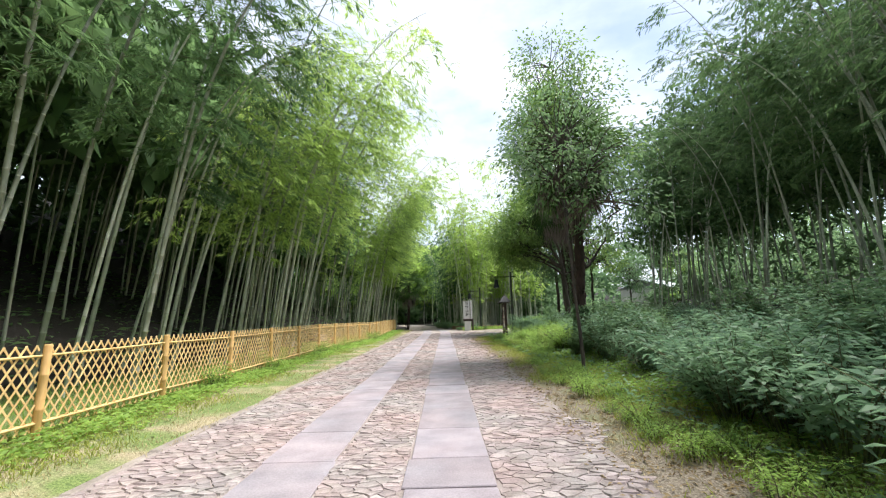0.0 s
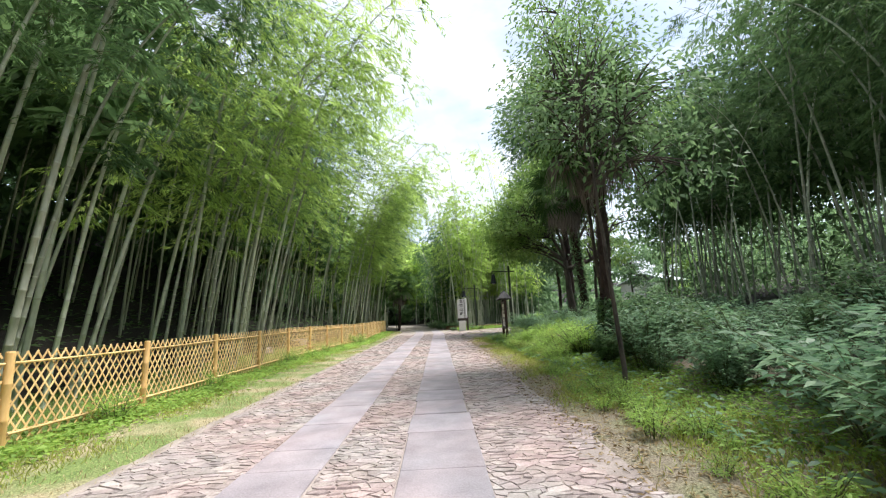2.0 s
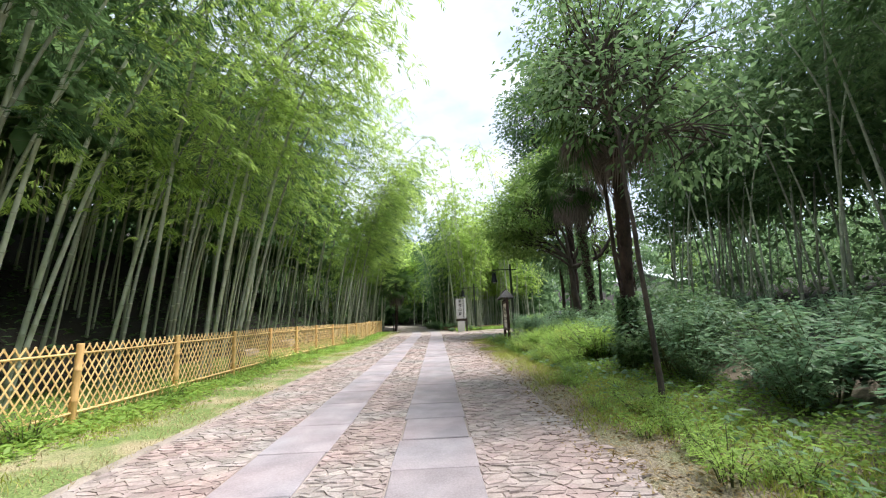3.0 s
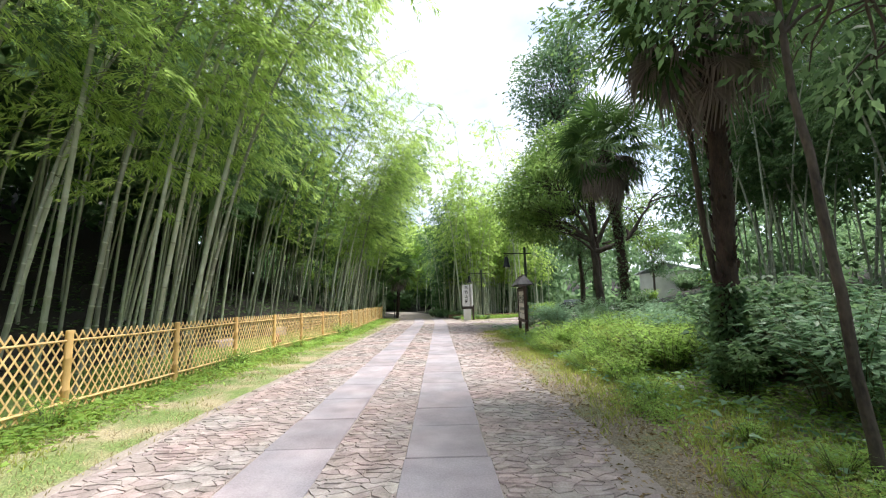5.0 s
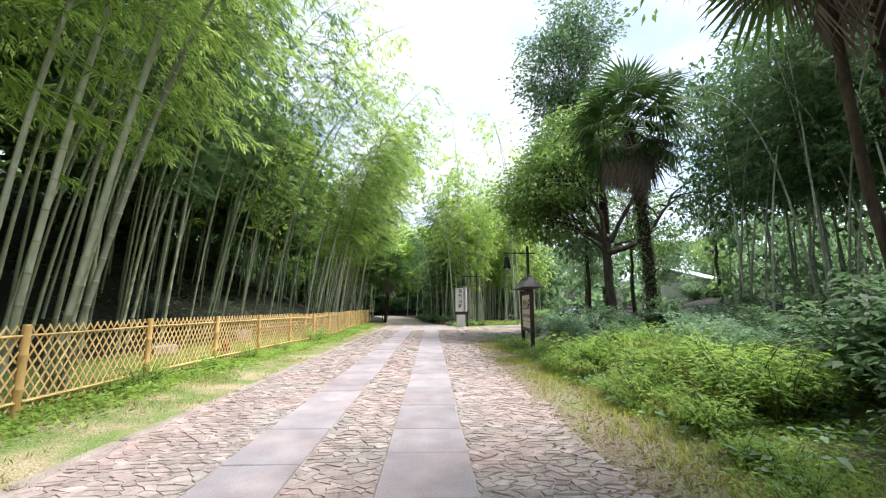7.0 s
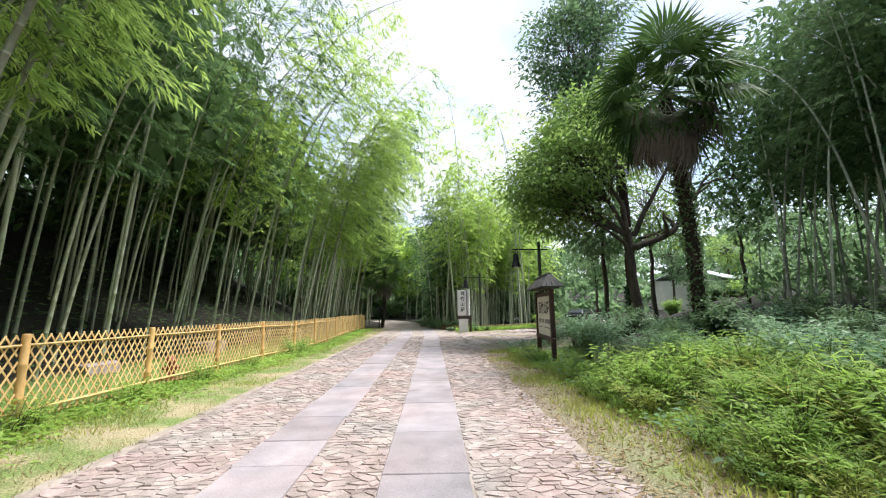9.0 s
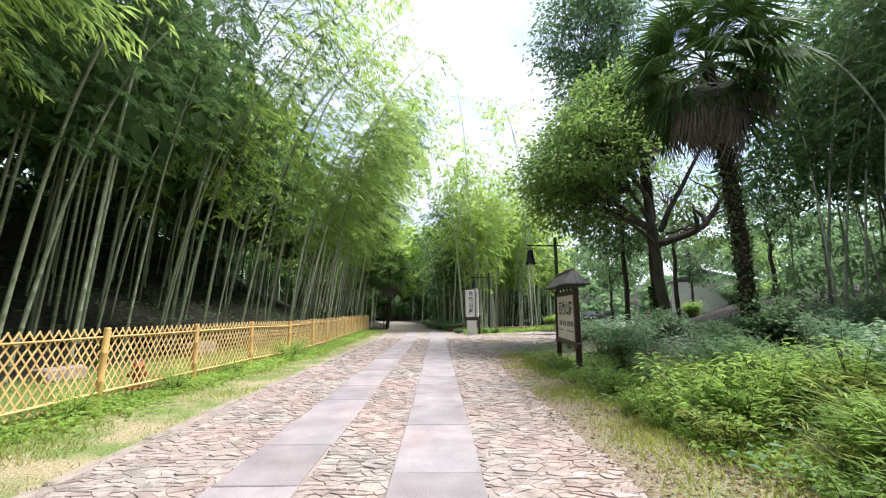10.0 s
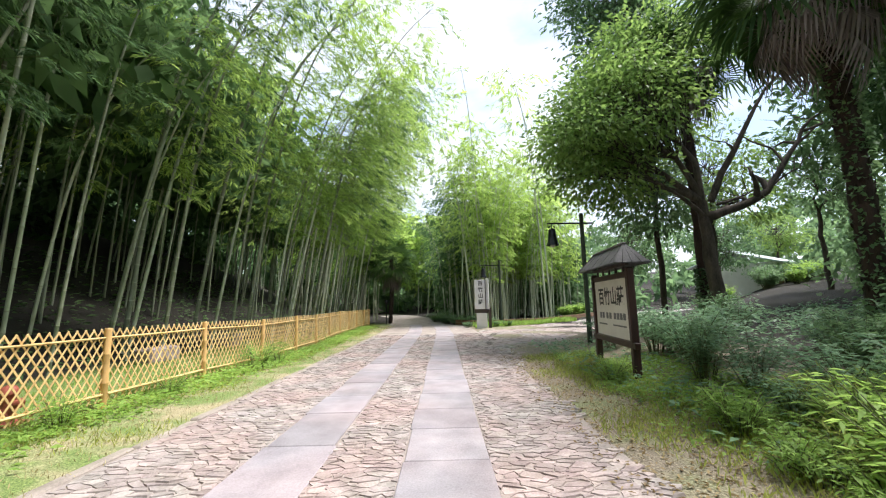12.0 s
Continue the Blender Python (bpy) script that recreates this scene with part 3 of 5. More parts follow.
while len(spots) < 120:
    x, y = random.uniform(-0.5, 15), random.uniform(42, 57)
    s, along = side_distance(x, y)
    if s < 4.6 or (x - road_centre(y)) < 4.4 or x > 4 and s < 5 or y < 42.5 + 0.9 * abs(x - 3.4) * (x < 3.4):
        continue
    d = np.array([x, y]) - SIDE_A
    if d[0] * SIDE_DIR[1] - d[1] * SIDE_DIR[0] > 0:
        continue
    spots.append((x, y, land(x, y) - 0.1, random.uniform(0, 6.3), random.uniform(0.75, 1.1)))
spots += [(1.6, 45.2, 0.1, 0.5, 1.3), (2.4, 44.6, 0.1, 2.5, 1.4), (3.2, 45.4, 0.1, 4.0, 1.32), (4.4, 46.0, 0.1, 1.0, 1.2), (2.9, 46.5, 0.1, 3.0, 1.45), (8.2, 46.6, 0.1, 3.4, 1.4), (8.9, 47.8, 0.1, 2.8, 1.45)]
# sunlit leaf colour brightens the whole stand
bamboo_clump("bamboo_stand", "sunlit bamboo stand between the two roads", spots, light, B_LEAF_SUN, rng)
spots = []
while len(spots) < 105:
    y = 52 + 45 * random.random() ** 1.5
    x = random.uniform(-26, 5)
    if abs(x - road_centre(y)) < 3.4:
        continue
    spots.append((x, y, land(x, y) - 0.1, random.uniform(0, 6.3), random.uniform(0.8, 1.1)))
for y in np.arange(45, 66, 1.1):
    for sg in (-1, 1):
        if y < (47 if sg > 0 else 51.5):
            continue
        x = road_centre(y) + sg * random.uniform(3.6, 5.5)
        spots.append((x, y, land(x, y) - 0.1, (0 if sg < 0 else math.pi) + random.uniform(-0.5, 0.5), random.uniform(0.8, 1.0)))
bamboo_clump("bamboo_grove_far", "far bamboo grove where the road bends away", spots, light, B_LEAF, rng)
spots = []
while len(spots) < 90:
    x, y = random.uniform(13, 34), random.uniform(0, 40)
    s, along = side_distance(x, y)
    if s < 6 or x < 14 + 0.2 * max(0, y - 14):
        continue
    if abs(math.atan2(x - 0.4, y - 12) - radians(34)) < radians(3):
        continue
    spots.append((x, y, land(x, y) - 0.1, random.uniform(0, 6.3), random.uniform(0.75, 1.05)))
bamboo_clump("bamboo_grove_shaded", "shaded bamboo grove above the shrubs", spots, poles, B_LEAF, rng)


# ---- far woods that close the place ----
def woods(name, label, count, place, size, material, rng):
    """Thick foliage on the slopes behind: many clumps of large leaves."""
    at = np.array([place() for _ in range(count // 24)])
    pos = np.repeat(at, 24, axis=0) + rng.normal(0, 0.7, (len(at) * 24, 3)) * (1.1, 1.1, 0.6)
    d = rng.normal(0, 1, pos.shape) + (0, 0, -0.5)
    n = len(pos)
    v, f = leaves(rng, pos, d, size * rng.uniform(0.6, 1.3, n), size * 0.42 * rng.uniform(0.7, 1.2, n))
    ob = part(name, mesh_of(name, v, f, material), None)
    return tagged(ob, label, "woods", kind="stuff")


def slope_left():
    y, x = random.uniform(-20, 75), random.uniform(-32, -20)
    x += road_centre(y) + 0.45
    return x, y, land(x, y) + random.uniform(0, 14) * random.random() ** 0.4


def slope_right():
    while True:
        y, x = random.uniform(-20, 45), random.uniform(17, 46)
        if abs(math.atan2(x - 0.4, y - 12) - radians(34)) > radians(5) and side_distance(x, y)[0] > 8:
            return x, y, land(x, y) + random.uniform(0, 13) * random.random() ** 0.5


def hill_far():
    a = radians(random.uniform(-50, 62))
    r = random.uniform(80, 190)
    x, y = r * math.sin(a), r * math.cos(a)
    return x, y, land(x, y) + random.uniform(0, 6) + max(0, (r - 90) * 0.16)


def behind():
    x, y = random.uniform(-30, 30), random.uniform(-40, -14)
    return x, y, land(x, y) + random.uniform(0, 14)


def roof_left():
    y = random.uniform(-20, 62)
    x = random.uniform(-27, -8.7) + road_centre(y) + 0.45
    return x, y, land(x, y) * 0.55 + random.uniform(7.6, 13.5)


# Hidden foliage layer, added to block the sky and darken the grove's inside
woods("canopy_behind", "bamboo foliage added over the bank to shade the grove", 44000, roof_left, 1.2, B_LEAF, rng)
woods("dark_woods", "dark unseen foliage added behind the start to cover the sky on the bank", 26000, slope_left, 0.9, B_LEAF, rng)
woods("shaded_woods", "shaded unseen foliage added behind the start to cover the sky on the slope", 34000, slope_right, 0.5, T_LEAF, rng)
woods("far_hill_woods", "hazy wooded hillside in the distance", 34000, hill_far, 2.0, T_LEAF, rng)
def roof_right():
    while True:
        x, y = random.uniform(15.0, 26), random.uniform(9, 33)
        up = random.uniform(5.0, 13.5)
        if up > 7.5 or abs(math.atan2(x - 0.4, y - 12) - radians(34)) > radians(3.5):
            return x, y, land(x, y) + up


# Fills the dark upper slope, and is added to keep sun off the grove
woods("canopy_above_shrubs", "dense canopy above the slope, added partly to shade the grove", 46000, roof_right, 0.42, B_LEAF, rng)
def road_end():
    x, y = random.uniform(-28, 12), random.uniform(72, 84)
    return x, y, land(x, y) + random.uniform(4.5, 15)


# sunlit leaf colour stands in for sun on this high foliage
woods("end_woods", "bamboo wood closing the road's far bend", 9000, road_end, 1.3, B_LEAF_SUN, rng)
def stand_back():
    while True:
        x, y = random.uniform(-2, 17), random.uniform(57, 64)
        s, along = side_distance(x, y)
        if s > 5 and x - road_centre(y) > 4.5:
            return x, y, land(x, y) + random.uniform(0, 8)


# Added backdrop: its leaves stand in for the shade between the stand's culms
woods("stand_thicket", "foliage backdrop added to darken behind the bamboo stand", 8000, stand_back, 0.9, T_LEAF, rng)
def end_floor():
    x, y = random.uniform(-30, 12), random.uniform(80, 90)
    return x, y, land(x, y) + random.uniform(0, 7)


# Added backdrop: leaves put in for the shade below the bright end foliage
woods("end_thicket", "foliage backdrop added for the darkness behind the road's far bend", 7000, end_floor, 1.2, T_LEAF, rng)
# Out of view behind the path's start, added to cover the open sky there
woods("woods_behind", "unseen foliage added behind the start to cover the sky", 16000, behind, 0.9, B_LEAF, rng)


# ---- broadleaf trees ----
def limb(a, b, r0, r1, sag=0.0, n=6, wig=0.06):
    q = np.linspace(0, 1, n)[:, None]
    a, b = np.array(a, float), np.array(b, float)
    p = a + (b - a) * q + np.array([0, 0, 1.0]) * sag * (q * (1 - q)) * 4
    ln = float(np.linalg.norm(b - a))
    p[1:-1] += np.random.normal(0, wig * ln / n, p[1:-1].shape)
    return p, tube(p, (r0 + (r1 - r0) * q[:, 0]), 7)


def broadleaf(label, at, trunk_top, r, crowns, clumps, per, leaf, material, rng, extra=(), spread=0.25):
    """crowns: (centre, radii, weight) relative to the base; limbs run from the trunk to each, twigs to each clump."""
    th = thing("tree", label, "tree", at=at)
    top = np.array(trunk_top, float)
    tp, tr = limb((0, 0, -0.3), top, r, r * 0.62, 0, 8, 0.05)
    part("trunk", mesh_of("trunk", *tr, BARK, smooth=True), None, th)
    twig, lp, ld = [], [], []
    tot = sum(w for *_, w in crowns)
    for c, rad, w in crowns:
        c, rad = np.array(c, float), np.array(rad, float)
        start = tp[-1] if c[2] > top[2] else tp[int(len(tp) * 0.6)]
        lpnts, lt = limb(start, c, r * 0.45, r * 0.10, 0.3, 7, 0.22)
        part("limb", mesh_of("limb", *lt, BARK, smooth=True), None, th)
        k = int(clumps * w / tot)
        for _ in range(k):
            d = unit(rng.normal(0, 1, 3))
            p = c + d * rad * rng.uniform(0.45, 1.0) ** 0.7
            s = lpnts[rng.integers(2, len(lpnts))]
            twig.append(limb(s, p, 0.02, 0.005, 0.1, 4, 0.1)[1])
            nn = int(per * rng.uniform(0.6, 1.3))
            pos = p + rng.normal(0, spread, (nn, 3)) * (1.25, 1.25, 0.55)
            lp.append(pos)
            ld.append(unit(pos - p) * 0.6 + d * 0.5 + rng.normal(0, 0.5, (nn, 3)) + (0, 0, -0.45))
    for a, b, r0, r1, sag in extra:
        pp, lt = limb(a, b, r0, r1, sag, 7, 0.07)
        part("bare_limb", mesh_of("bare_limb", *lt, BARK, smooth=True), None, th)
        for _ in range(5):
            s = pp[rng.integers(2, 7)]
            twig.append(limb(s, s + rng.normal(0, 0.55, 3) + (0, 0, 0.5), max(r1, 0.018), 0.004, 0.1, 5, 0.2)[1])
    tagged(part("twig_work", mesh_of("twig_work", *joined(twig), BARK), None, th), kind="stuff")
    lp, ld = np.concatenate(lp), np.concatenate(ld)
    n = len(lp)
    tagged(part("crown", mesh_of("crown", *leaves(rng, lp, ld, leaf * rng.uniform(0.7, 1.3, n), leaf * 0.45 * rng.uniform(0.8, 1.2, n), 0.12), material), None, th), kind="stuff")
    return th


# slim tree with spreading leafy branches at the road's edge, in front of the palm
broadleaf("slim broad-leaved tree with a light crown beside the road", (3.65, 9.95, land(3.65, 9.95)), (-0.05, 0.2, 3.9), 0.048,
          [((0.1, 1.0, 6.4), (1.5, 1.6, 1.6), 3), ((-0.4, 0.4, 5.1), (1.3, 1.2, 0.7), 1.2), ((1.3, 0.0, 4.0), (1.3, 1.2, 0.7), 1.1), ((1.2, 0.3, 5.6), (1.2, 1.3, 1.0), 1.4)],
          130, 28, 0.15, T_LEAF, rng)
# tall crown over the first palm
broadleaf("tall broad-leaved tree with dense mixed green crown", (4.78, 12.95, land(4.78, 12.95)), (-0.25, 0.25, 6.0), 0.06,
          [((-0.3, 0.5, 10.2), (1.2, 1.3, 1.4), 2), ((0.6, 0.7, 8.8), (1.6, 1.7, 1.3), 2.4), ((-0.7, 0.3, 8.2), (1.2, 1.3, 1.0), 1.6), ((1.1, 0.9, 7.0), (1.4, 1.5, 1.0), 1.8), ((-0.6, 0.4, 6.4), (1.4, 1.4, 0.9), 1.5)],
          165, 40, 0.15, T_LEAF_SUN, rng, spread=0.28)
# dark tree with bare low limbs
broadleaf("dark-barked tree with crooked bare lower limbs", (9.1, 28.4, land(9.1, 28.4)), (-0.2, 0, 4.0), 0.25,
          [((-2.6, 0.3, 7.3), (2.2, 2.4, 1.9), 4), ((-1.2, 0.8, 9.4), (2.0, 2.2, 1.8), 2.6), ((-4.0, -0.2, 6.2), (1.3, 1.6, 1.0), 1.4), ((-3.0, 0.5, 5.0), (1.6, 1.6, 0.8), 1.2)],
          380, 48, 0.20, T_LEAF_SUN, rng, spread=0.36,
          extra=[((-0.15, 0, 3.5), (1.65, -0.4, 4.2), 0.16, 0.11, -0.15), ((1.6, -0.4, 4.15), (2.95, -0.5, 6.2), 0.11, 0.05, -0.1), ((2.9, -0.5, 6.1), (4.5, -0.6, 6.4), 0.055, 0.02, 0.1), ((1.6, -0.4, 4.2), (2.6, -0.6, 4.9), 0.05, 0.01, 0.05),
                 ((0.1, 0, 4.0), (2.6, -0.4, 8.2), 0.12, 0.03, 0.3),
                 ((0, 0, 3.3), (-2.6, -0.8, 4.6), 0.09, 0.010, 0.3), ((0.3, 0, 3.9), (1.7, -0.2, 4.5), 0.06, 0.010, -0.1)])
# tall trees beyond it
broadleaf("very tall slender tree with a dense leafy column", (9.6, 32.5, land(9.6, 32.5)), (0, 0, 9.5), 0.13,
          [((-0.8, 0, 12.0), (2.4, 2.4, 3.0), 3), ((-1.2, 0, 16.0), (2.3, 2.3, 3.0), 3), ((0.4, 0, 19.0), (2.0, 2.0, 2.2), 2), ((-1.6, 0.4, 8.6), (2.2, 2.2, 1.8), 2), ((-0.5, -0.5, 5.4), (1.9, 1.7, 1.7), 1.6)],
          400, 46, 0.27, T_LEAF, rng, spread=0.42)
for px, py, hh, m in ((14.5, 45.5, 9, T_LEAF), (22.5, 47.5, 8, T_LEAF), (32.0, 53.0, 7, T_LEAF_SUN), (20.0, 36.0, 10, T_LEAF), (13.0, 34.0, 10, T_LEAF_SUN)):
    broadleaf("rounded broad-leaved tree on the far slope", (px, py, land(px, py)), (0, 0, hh * 0.4), 0.14,
              [((0, 0, hh * 0.68), (2.4, 2.4, hh * 0.25), 3), ((0.9, -0.5, hh * 0.5), (1.8, 1.8, 1.2), 1.3)], 100, 26, 0.26, m, rng)


# ---- palms ----
def frond_mesh(name, rng, dead, span=0.78):
    """A fan leaf: petiole along +x, folded segments round its end."""
    bits = []
    q = np.linspace(0, 1, 5)[:, None]
    pet = np.concatenate([q * (0.70 if dead else 0.85), 0 * q, (-0.12 if not dead else -0.05) * q ** 2], axis=1)
    bits.append(tube(pet, np.linspace(0.014, 0.008, 5), 4))
    hub = pet[-1]
    for a in np.linspace(-2.1, 2.1, 26):
        d = np.array([math.cos(a), math.sin(a), 0.0])
        ln = span * (0.72 + 0.28 * math.cos(a / 2)) * rng.uniform(0.9, 1.08)
        sd = np.array([-d[1], d[0], 0])
        w = 0.030 if not dead else 0.017
        lift = 0.12 * abs(math.sin(a))
        droop = rng.uniform(0.22, 0.5) if not dead else rng.uniform(0.3, 0.55)
        p0 = hub
        p1 = hub + d * ln * 0.55 + (0, 0, lift * ln)
        p2 = hub + d * ln + (0, 0, lift * ln - droop * ln)
        if dead:
            p1 = hub + d * ln * 0.34 + np.array([0.05, 0, -0.02]) * ln
            p2 = hub + d * ln * 0.46 + np.array([0.64, 0, -0.72]) * ln * rng.uniform(0.45, 0.8)
        v = np.array([p0, p1 - sd * w, p2, p1 + sd * w + (0, 0, 0.01)])
        bits.append((v, np.array([[0, 1, 2, 3]])))
    v, f = joined(bits)
    return mesh_of(name, v, f, P_DEAD if dead else P_LEAF)


FROND = [frond_mesh("frond", rng, False) for _ in range(3)]
DEADF = [frond_mesh("dead_frond", rng, True) for _ in range(3)]


def palm(label, at, top, r, green, dead, size, ivy=0.0, rng=rng):
    """A fan palm: fibrous trunk from its base to top, fronds round the head, dead ones hanging."""
    th = thing("palm_tree", label, "palm tree", at=at)
    top = np.array(top, float)
    q = np.linspace(0, 1, 26)
    p = np.outer(q, top) + np.stack([0.10 * np.sin(q * 3.0), 0 * q, 0 * q], axis=1)
    p[0, 2] -= 0.3
    rr = r * (1.15 - 0.25 * q) * (1 + 0.12 * rng.uniform(-1, 1, 26))
    part("trunk", mesh_of("trunk", *tube(p, rr, 10), P_TRUNK, smooth=True), None, th)
    # old leaf bases and fibre sticking out of the trunk
    n = 420
    k = rng.uniform(0.12, 1.0, n)
    a = rng.uniform(0, 6.283, n)
    out = np.stack([np.cos(a), np.sin(a), 0 * a], axis=1)
    base = np.stack([np.interp(k, q, p[:, i]) for i in range(3)], axis=1) + out * (r * 0.9)
    tagged(part("trunk_fibre", mesh_of("trunk_fibre", *leaves(rng, base, out * 0.35 + (0, 0, 1.0), 0.16, 0.05), P_TRUNK), None, th), kind="stuff")
    if ivy:
        n = 1500
        k = rng.uniform(0.0, ivy, n)
        a = rng.uniform(0, 6.283, n)
        out = np.stack([np.cos(a), np.sin(a), 0 * a], axis=1)
        base = np.stack([np.interp(k, q, p[:, i]) for i in range(3)], axis=1) + out * (r * rng.uniform(0.9, 1.5, n))[:, None]
        tagged(part("ivy", mesh_of("ivy", *leaves(rng, base, out + rng.normal(0, 0.5, (n, 3)) + (0, 0, -0.5), 0.10, 0.075), T_LEAF), None, th, "climbing ivy on the trunk"), kind="stuff")
    for i in range(green + dead):
        isdead = i >= green
        az = i * 137.5
        if isdead:
            k = (i - green) / max(1, dead - 1)
            tilt = 28 + 36 * k + rng.uniform(-8, 8)
            z = -0.1 - 0.5 * size * k
            o = new("dead_frond", DEADF[i % 3])
        else:
            u = i / max(1, green - 1)
            tilt = -60 + 112 * u
            z = 0.15 - 0.25 * u
            o = new("frond", FROND[i % 3])
        o.parent = th
        s = size * rng.uniform(0.85, 1.15)
        o.matrix_basis = Matrix.Translation(Vector(top) + Vector((0, 0, z))) @ Euler((0, 0, radians(az + rng.uniform(-12, 12)))).to_matrix().to_4x4() @ Euler((radians(rng.uniform(-20, 20)), radians(tilt), 0)).to_matrix().to_4x4() @ Matrix.Diagonal((s, s, s, 1))
    return th


palm("fan palm with a dark shaggy trunk and hanging dead fronds", (4.55, 12.7, land(4.55, 12.7)), (0.2, 0.0, 6.2), 0.135, 26, 16, 1.25, ivy=0.25)
palm("ivy-covered fan palm with a skirt of brown fronds", (7.75, 22.5, land(7.75, 22.5)), (-0.6, -0.3, 7.0), 0.17, 44, 22, 1.4, ivy=0.85)
palm("second fan palm with drooping brown fronds", (9.5, 29.6, land(9.5, 29.6)), (-0.2, 0.0, 9.6), 0.19, 36, 13, 1.5, ivy=0.2)
palm("small fan palm at the bend of the road", (-4.1, 49.0, land(-4.1, 49.0)), (0.1, 0.0, 5.3), 0.15, 30, 10, 1.6)


# ---- shrubs and weeds ----
def bush_meshes(rng, stems, per, height, spread, leaf, width, droop):
    st, lp, ld = [], [], []
    for _ in range(stems):
        a = rng.uniform(0, 6.283)
        h = height * rng.uniform(0.55, 1.1)
        o = spread * rng.uniform(0.2, 1.0)
        q = np.linspace(0, 1, 5)
        out = np.array([math.cos(a), math.sin(a), 0])
        p = out * (0.12 + o * q[:, None] ** 1.6) + np.array([0, 0, 1.0]) * (h * (q * 1.15 - 0.15 * q ** 3))[:, None]
        p[0, 2] = -0.05
        st.append(tube(p[::2], [0.012, 0.008, 0.003], 3))
        k = rng.uniform(0.25, 1.0, per) ** 0.8
        base = np.stack([np.interp(k, q, p[:, i]) for i in range(3)], axis=1)
        b = rng.uniform(0, 6.283, per)
        d = np.stack([np.cos(b), np.sin(b), rng.uniform(-0.25, 0.35, per) - droop], axis=1)
        base = base + d * rng.uniform(0.0, 0.16, per)[:, None]
        lp.append(base)
        ld.append(d)
    lp, ld = np.concatenate(lp), np.concatenate(ld)
    n = len(lp)
    return joined(st), leaves(rng, lp, ld, leaf * rng.uniform(0.6, 1.3, n), leaf * width * rng.uniform(0.8, 1.2, n), 0.12, 0.25)


def bush_thing(name, label, category, group, material, **kw):
    st, lv = bush_meshes(rng, **kw)
    th = thing(name, label, category, group=group)
    tagged(part("stem_spray", mesh_of("stem_spray", *st, STEM), None, th), kind="stuff")
    tagged(part("leafage", mesh_of("leafage", *lv, material), None, th), kind="stuff")
    return th


def scatter(kinds, spots):
    seen = set()
    for x, y, s in spots:
        k = random.randrange(len(kinds))
        m = pose(x, y, land(x, y) - 0.03, random.uniform(-6, 6), random.uniform(-6, 6), random.uniform(0, 360))
        if k not in seen:
            seen.add(k)
            kinds[k].matrix_basis = m
            kinds[k].scale = (s, s, s)
        else:
            copy_thing(kinds[k], m).scale = (s, s, s)


shrubs = [bush_thing("shrub", "bushy green shrub with layered pointed leaves", "shrub", "shrubs beside the road", S_LEAF, stems=26, per=34, height=1.25, spread=0.85, leaf=0.135, width=0.42, droop=0.1),
          bush_thing("shrub", "bushy green shrub with layered pointed leaves", "shrub", "shrubs beside the road", S_LEAF, stems=22, per=36, height=1.0, spread=0.95, leaf=0.145, width=0.38, droop=0.15),
          bush_thing("shrub", "dark green shrub with small leaves", "shrub", "shrubs beside the road", T_LEAF, stems=28, per=40, height=1.35, spread=0.75, leaf=0.12, width=0.5, droop=0.05)]
spots = []
for _ in range(145):
    y = random.uniform(-1.5, 26.5)
    x = random.uniform(3.9, 12.0) if random.random() < 0.6 else random.uniform(3.4, 6.0)
    if 12.2 < y < 19.8 and x < 5.6 or 7.0 < y < 12.3 and x < 4.7:
        continue
    if y > 18.4 and x < 5.3 and y < 26 or y > 24 and x < 5.4:
        continue
    spots.append((x, y, random.uniform(0.75, 1.15) * (0.72 if y > 11 and x > 5.5 else 1.0)))
for x, y, s in ((4.3, 20.4, 0.55), (4.9, 19.4, 0.65), (5.1, 20.6, 0.75), (4.8, 21.6, 0.7), (4.6, 22.4, 0.75), (5.2, 23.5, 1.1), (5.3, 25.2, 0.9), (4.9, 26.8, 0.7), (6.2, 29.5, 0.9), (7.2, 30.5, 0.9),
                (4.9, 7.6, 0.75), (5.6, 8.4, 0.85), (4.6, 8.7, 0.5), (5.2, 9.6, 0.6), (6.2, 7.6, 1.0), (4.5, 10.4, 0.45), (4.7, 5.6, 0.7), (5.4, 4.4, 0.9)):
    spots.append((x, y, s))
scatter(shrubs, spots)

weeds = [bush_thing("weed_clump", "bright yellow-green leafy weed clump", "weed", "weeds beside the road", W_LEAF, stems=22, per=22, height=0.6, spread=0.55, leaf=0.085, width=0.36, droop=0.1),
         bush_thing("weed_clump", "bright yellow-green leafy weed clump", "weed", "weeds beside the road", W_LEAF, stems=18, per=24, height=0.75, spread=0.5, leaf=0.12, width=0.28, droop=0.2)]
spots = []
for _ in range(48):
    y, x = random.uniform(13.0, 18.8), random.uniform(3.7, 6.6)
    if (x - 4.55) ** 2 + (y - 12.7) ** 2 < 1.0:
        continue
    spots.append((x, y, random.uniform(0.7, 1.25)))
for _ in range(70):
    y = random.uniform(-1, 27)
    spots.append((random.uniform(2.75, 3.5) + (0.5 if y > 12.5 else 0.0), y, random.uniform(0.3, 0.65)))
for x, y, k in ((-4.85, 16.5, 0.6), (-4.8, 17.1, 0.8), (-4.9, 17.5, 0.5), (-4.7, 21.2, 0.6), (-4.3, 26.0, 0.9), (-4.2, 26.9, 0.8), (-4.75, 9.4, 0.7), (-4.7, 12.2, 0.6), (-4.65, 19.0, 0.55), (-4.6, 23.2, 0.6)):
    spots.append((x, y, k))
scatter(weeds, spots)
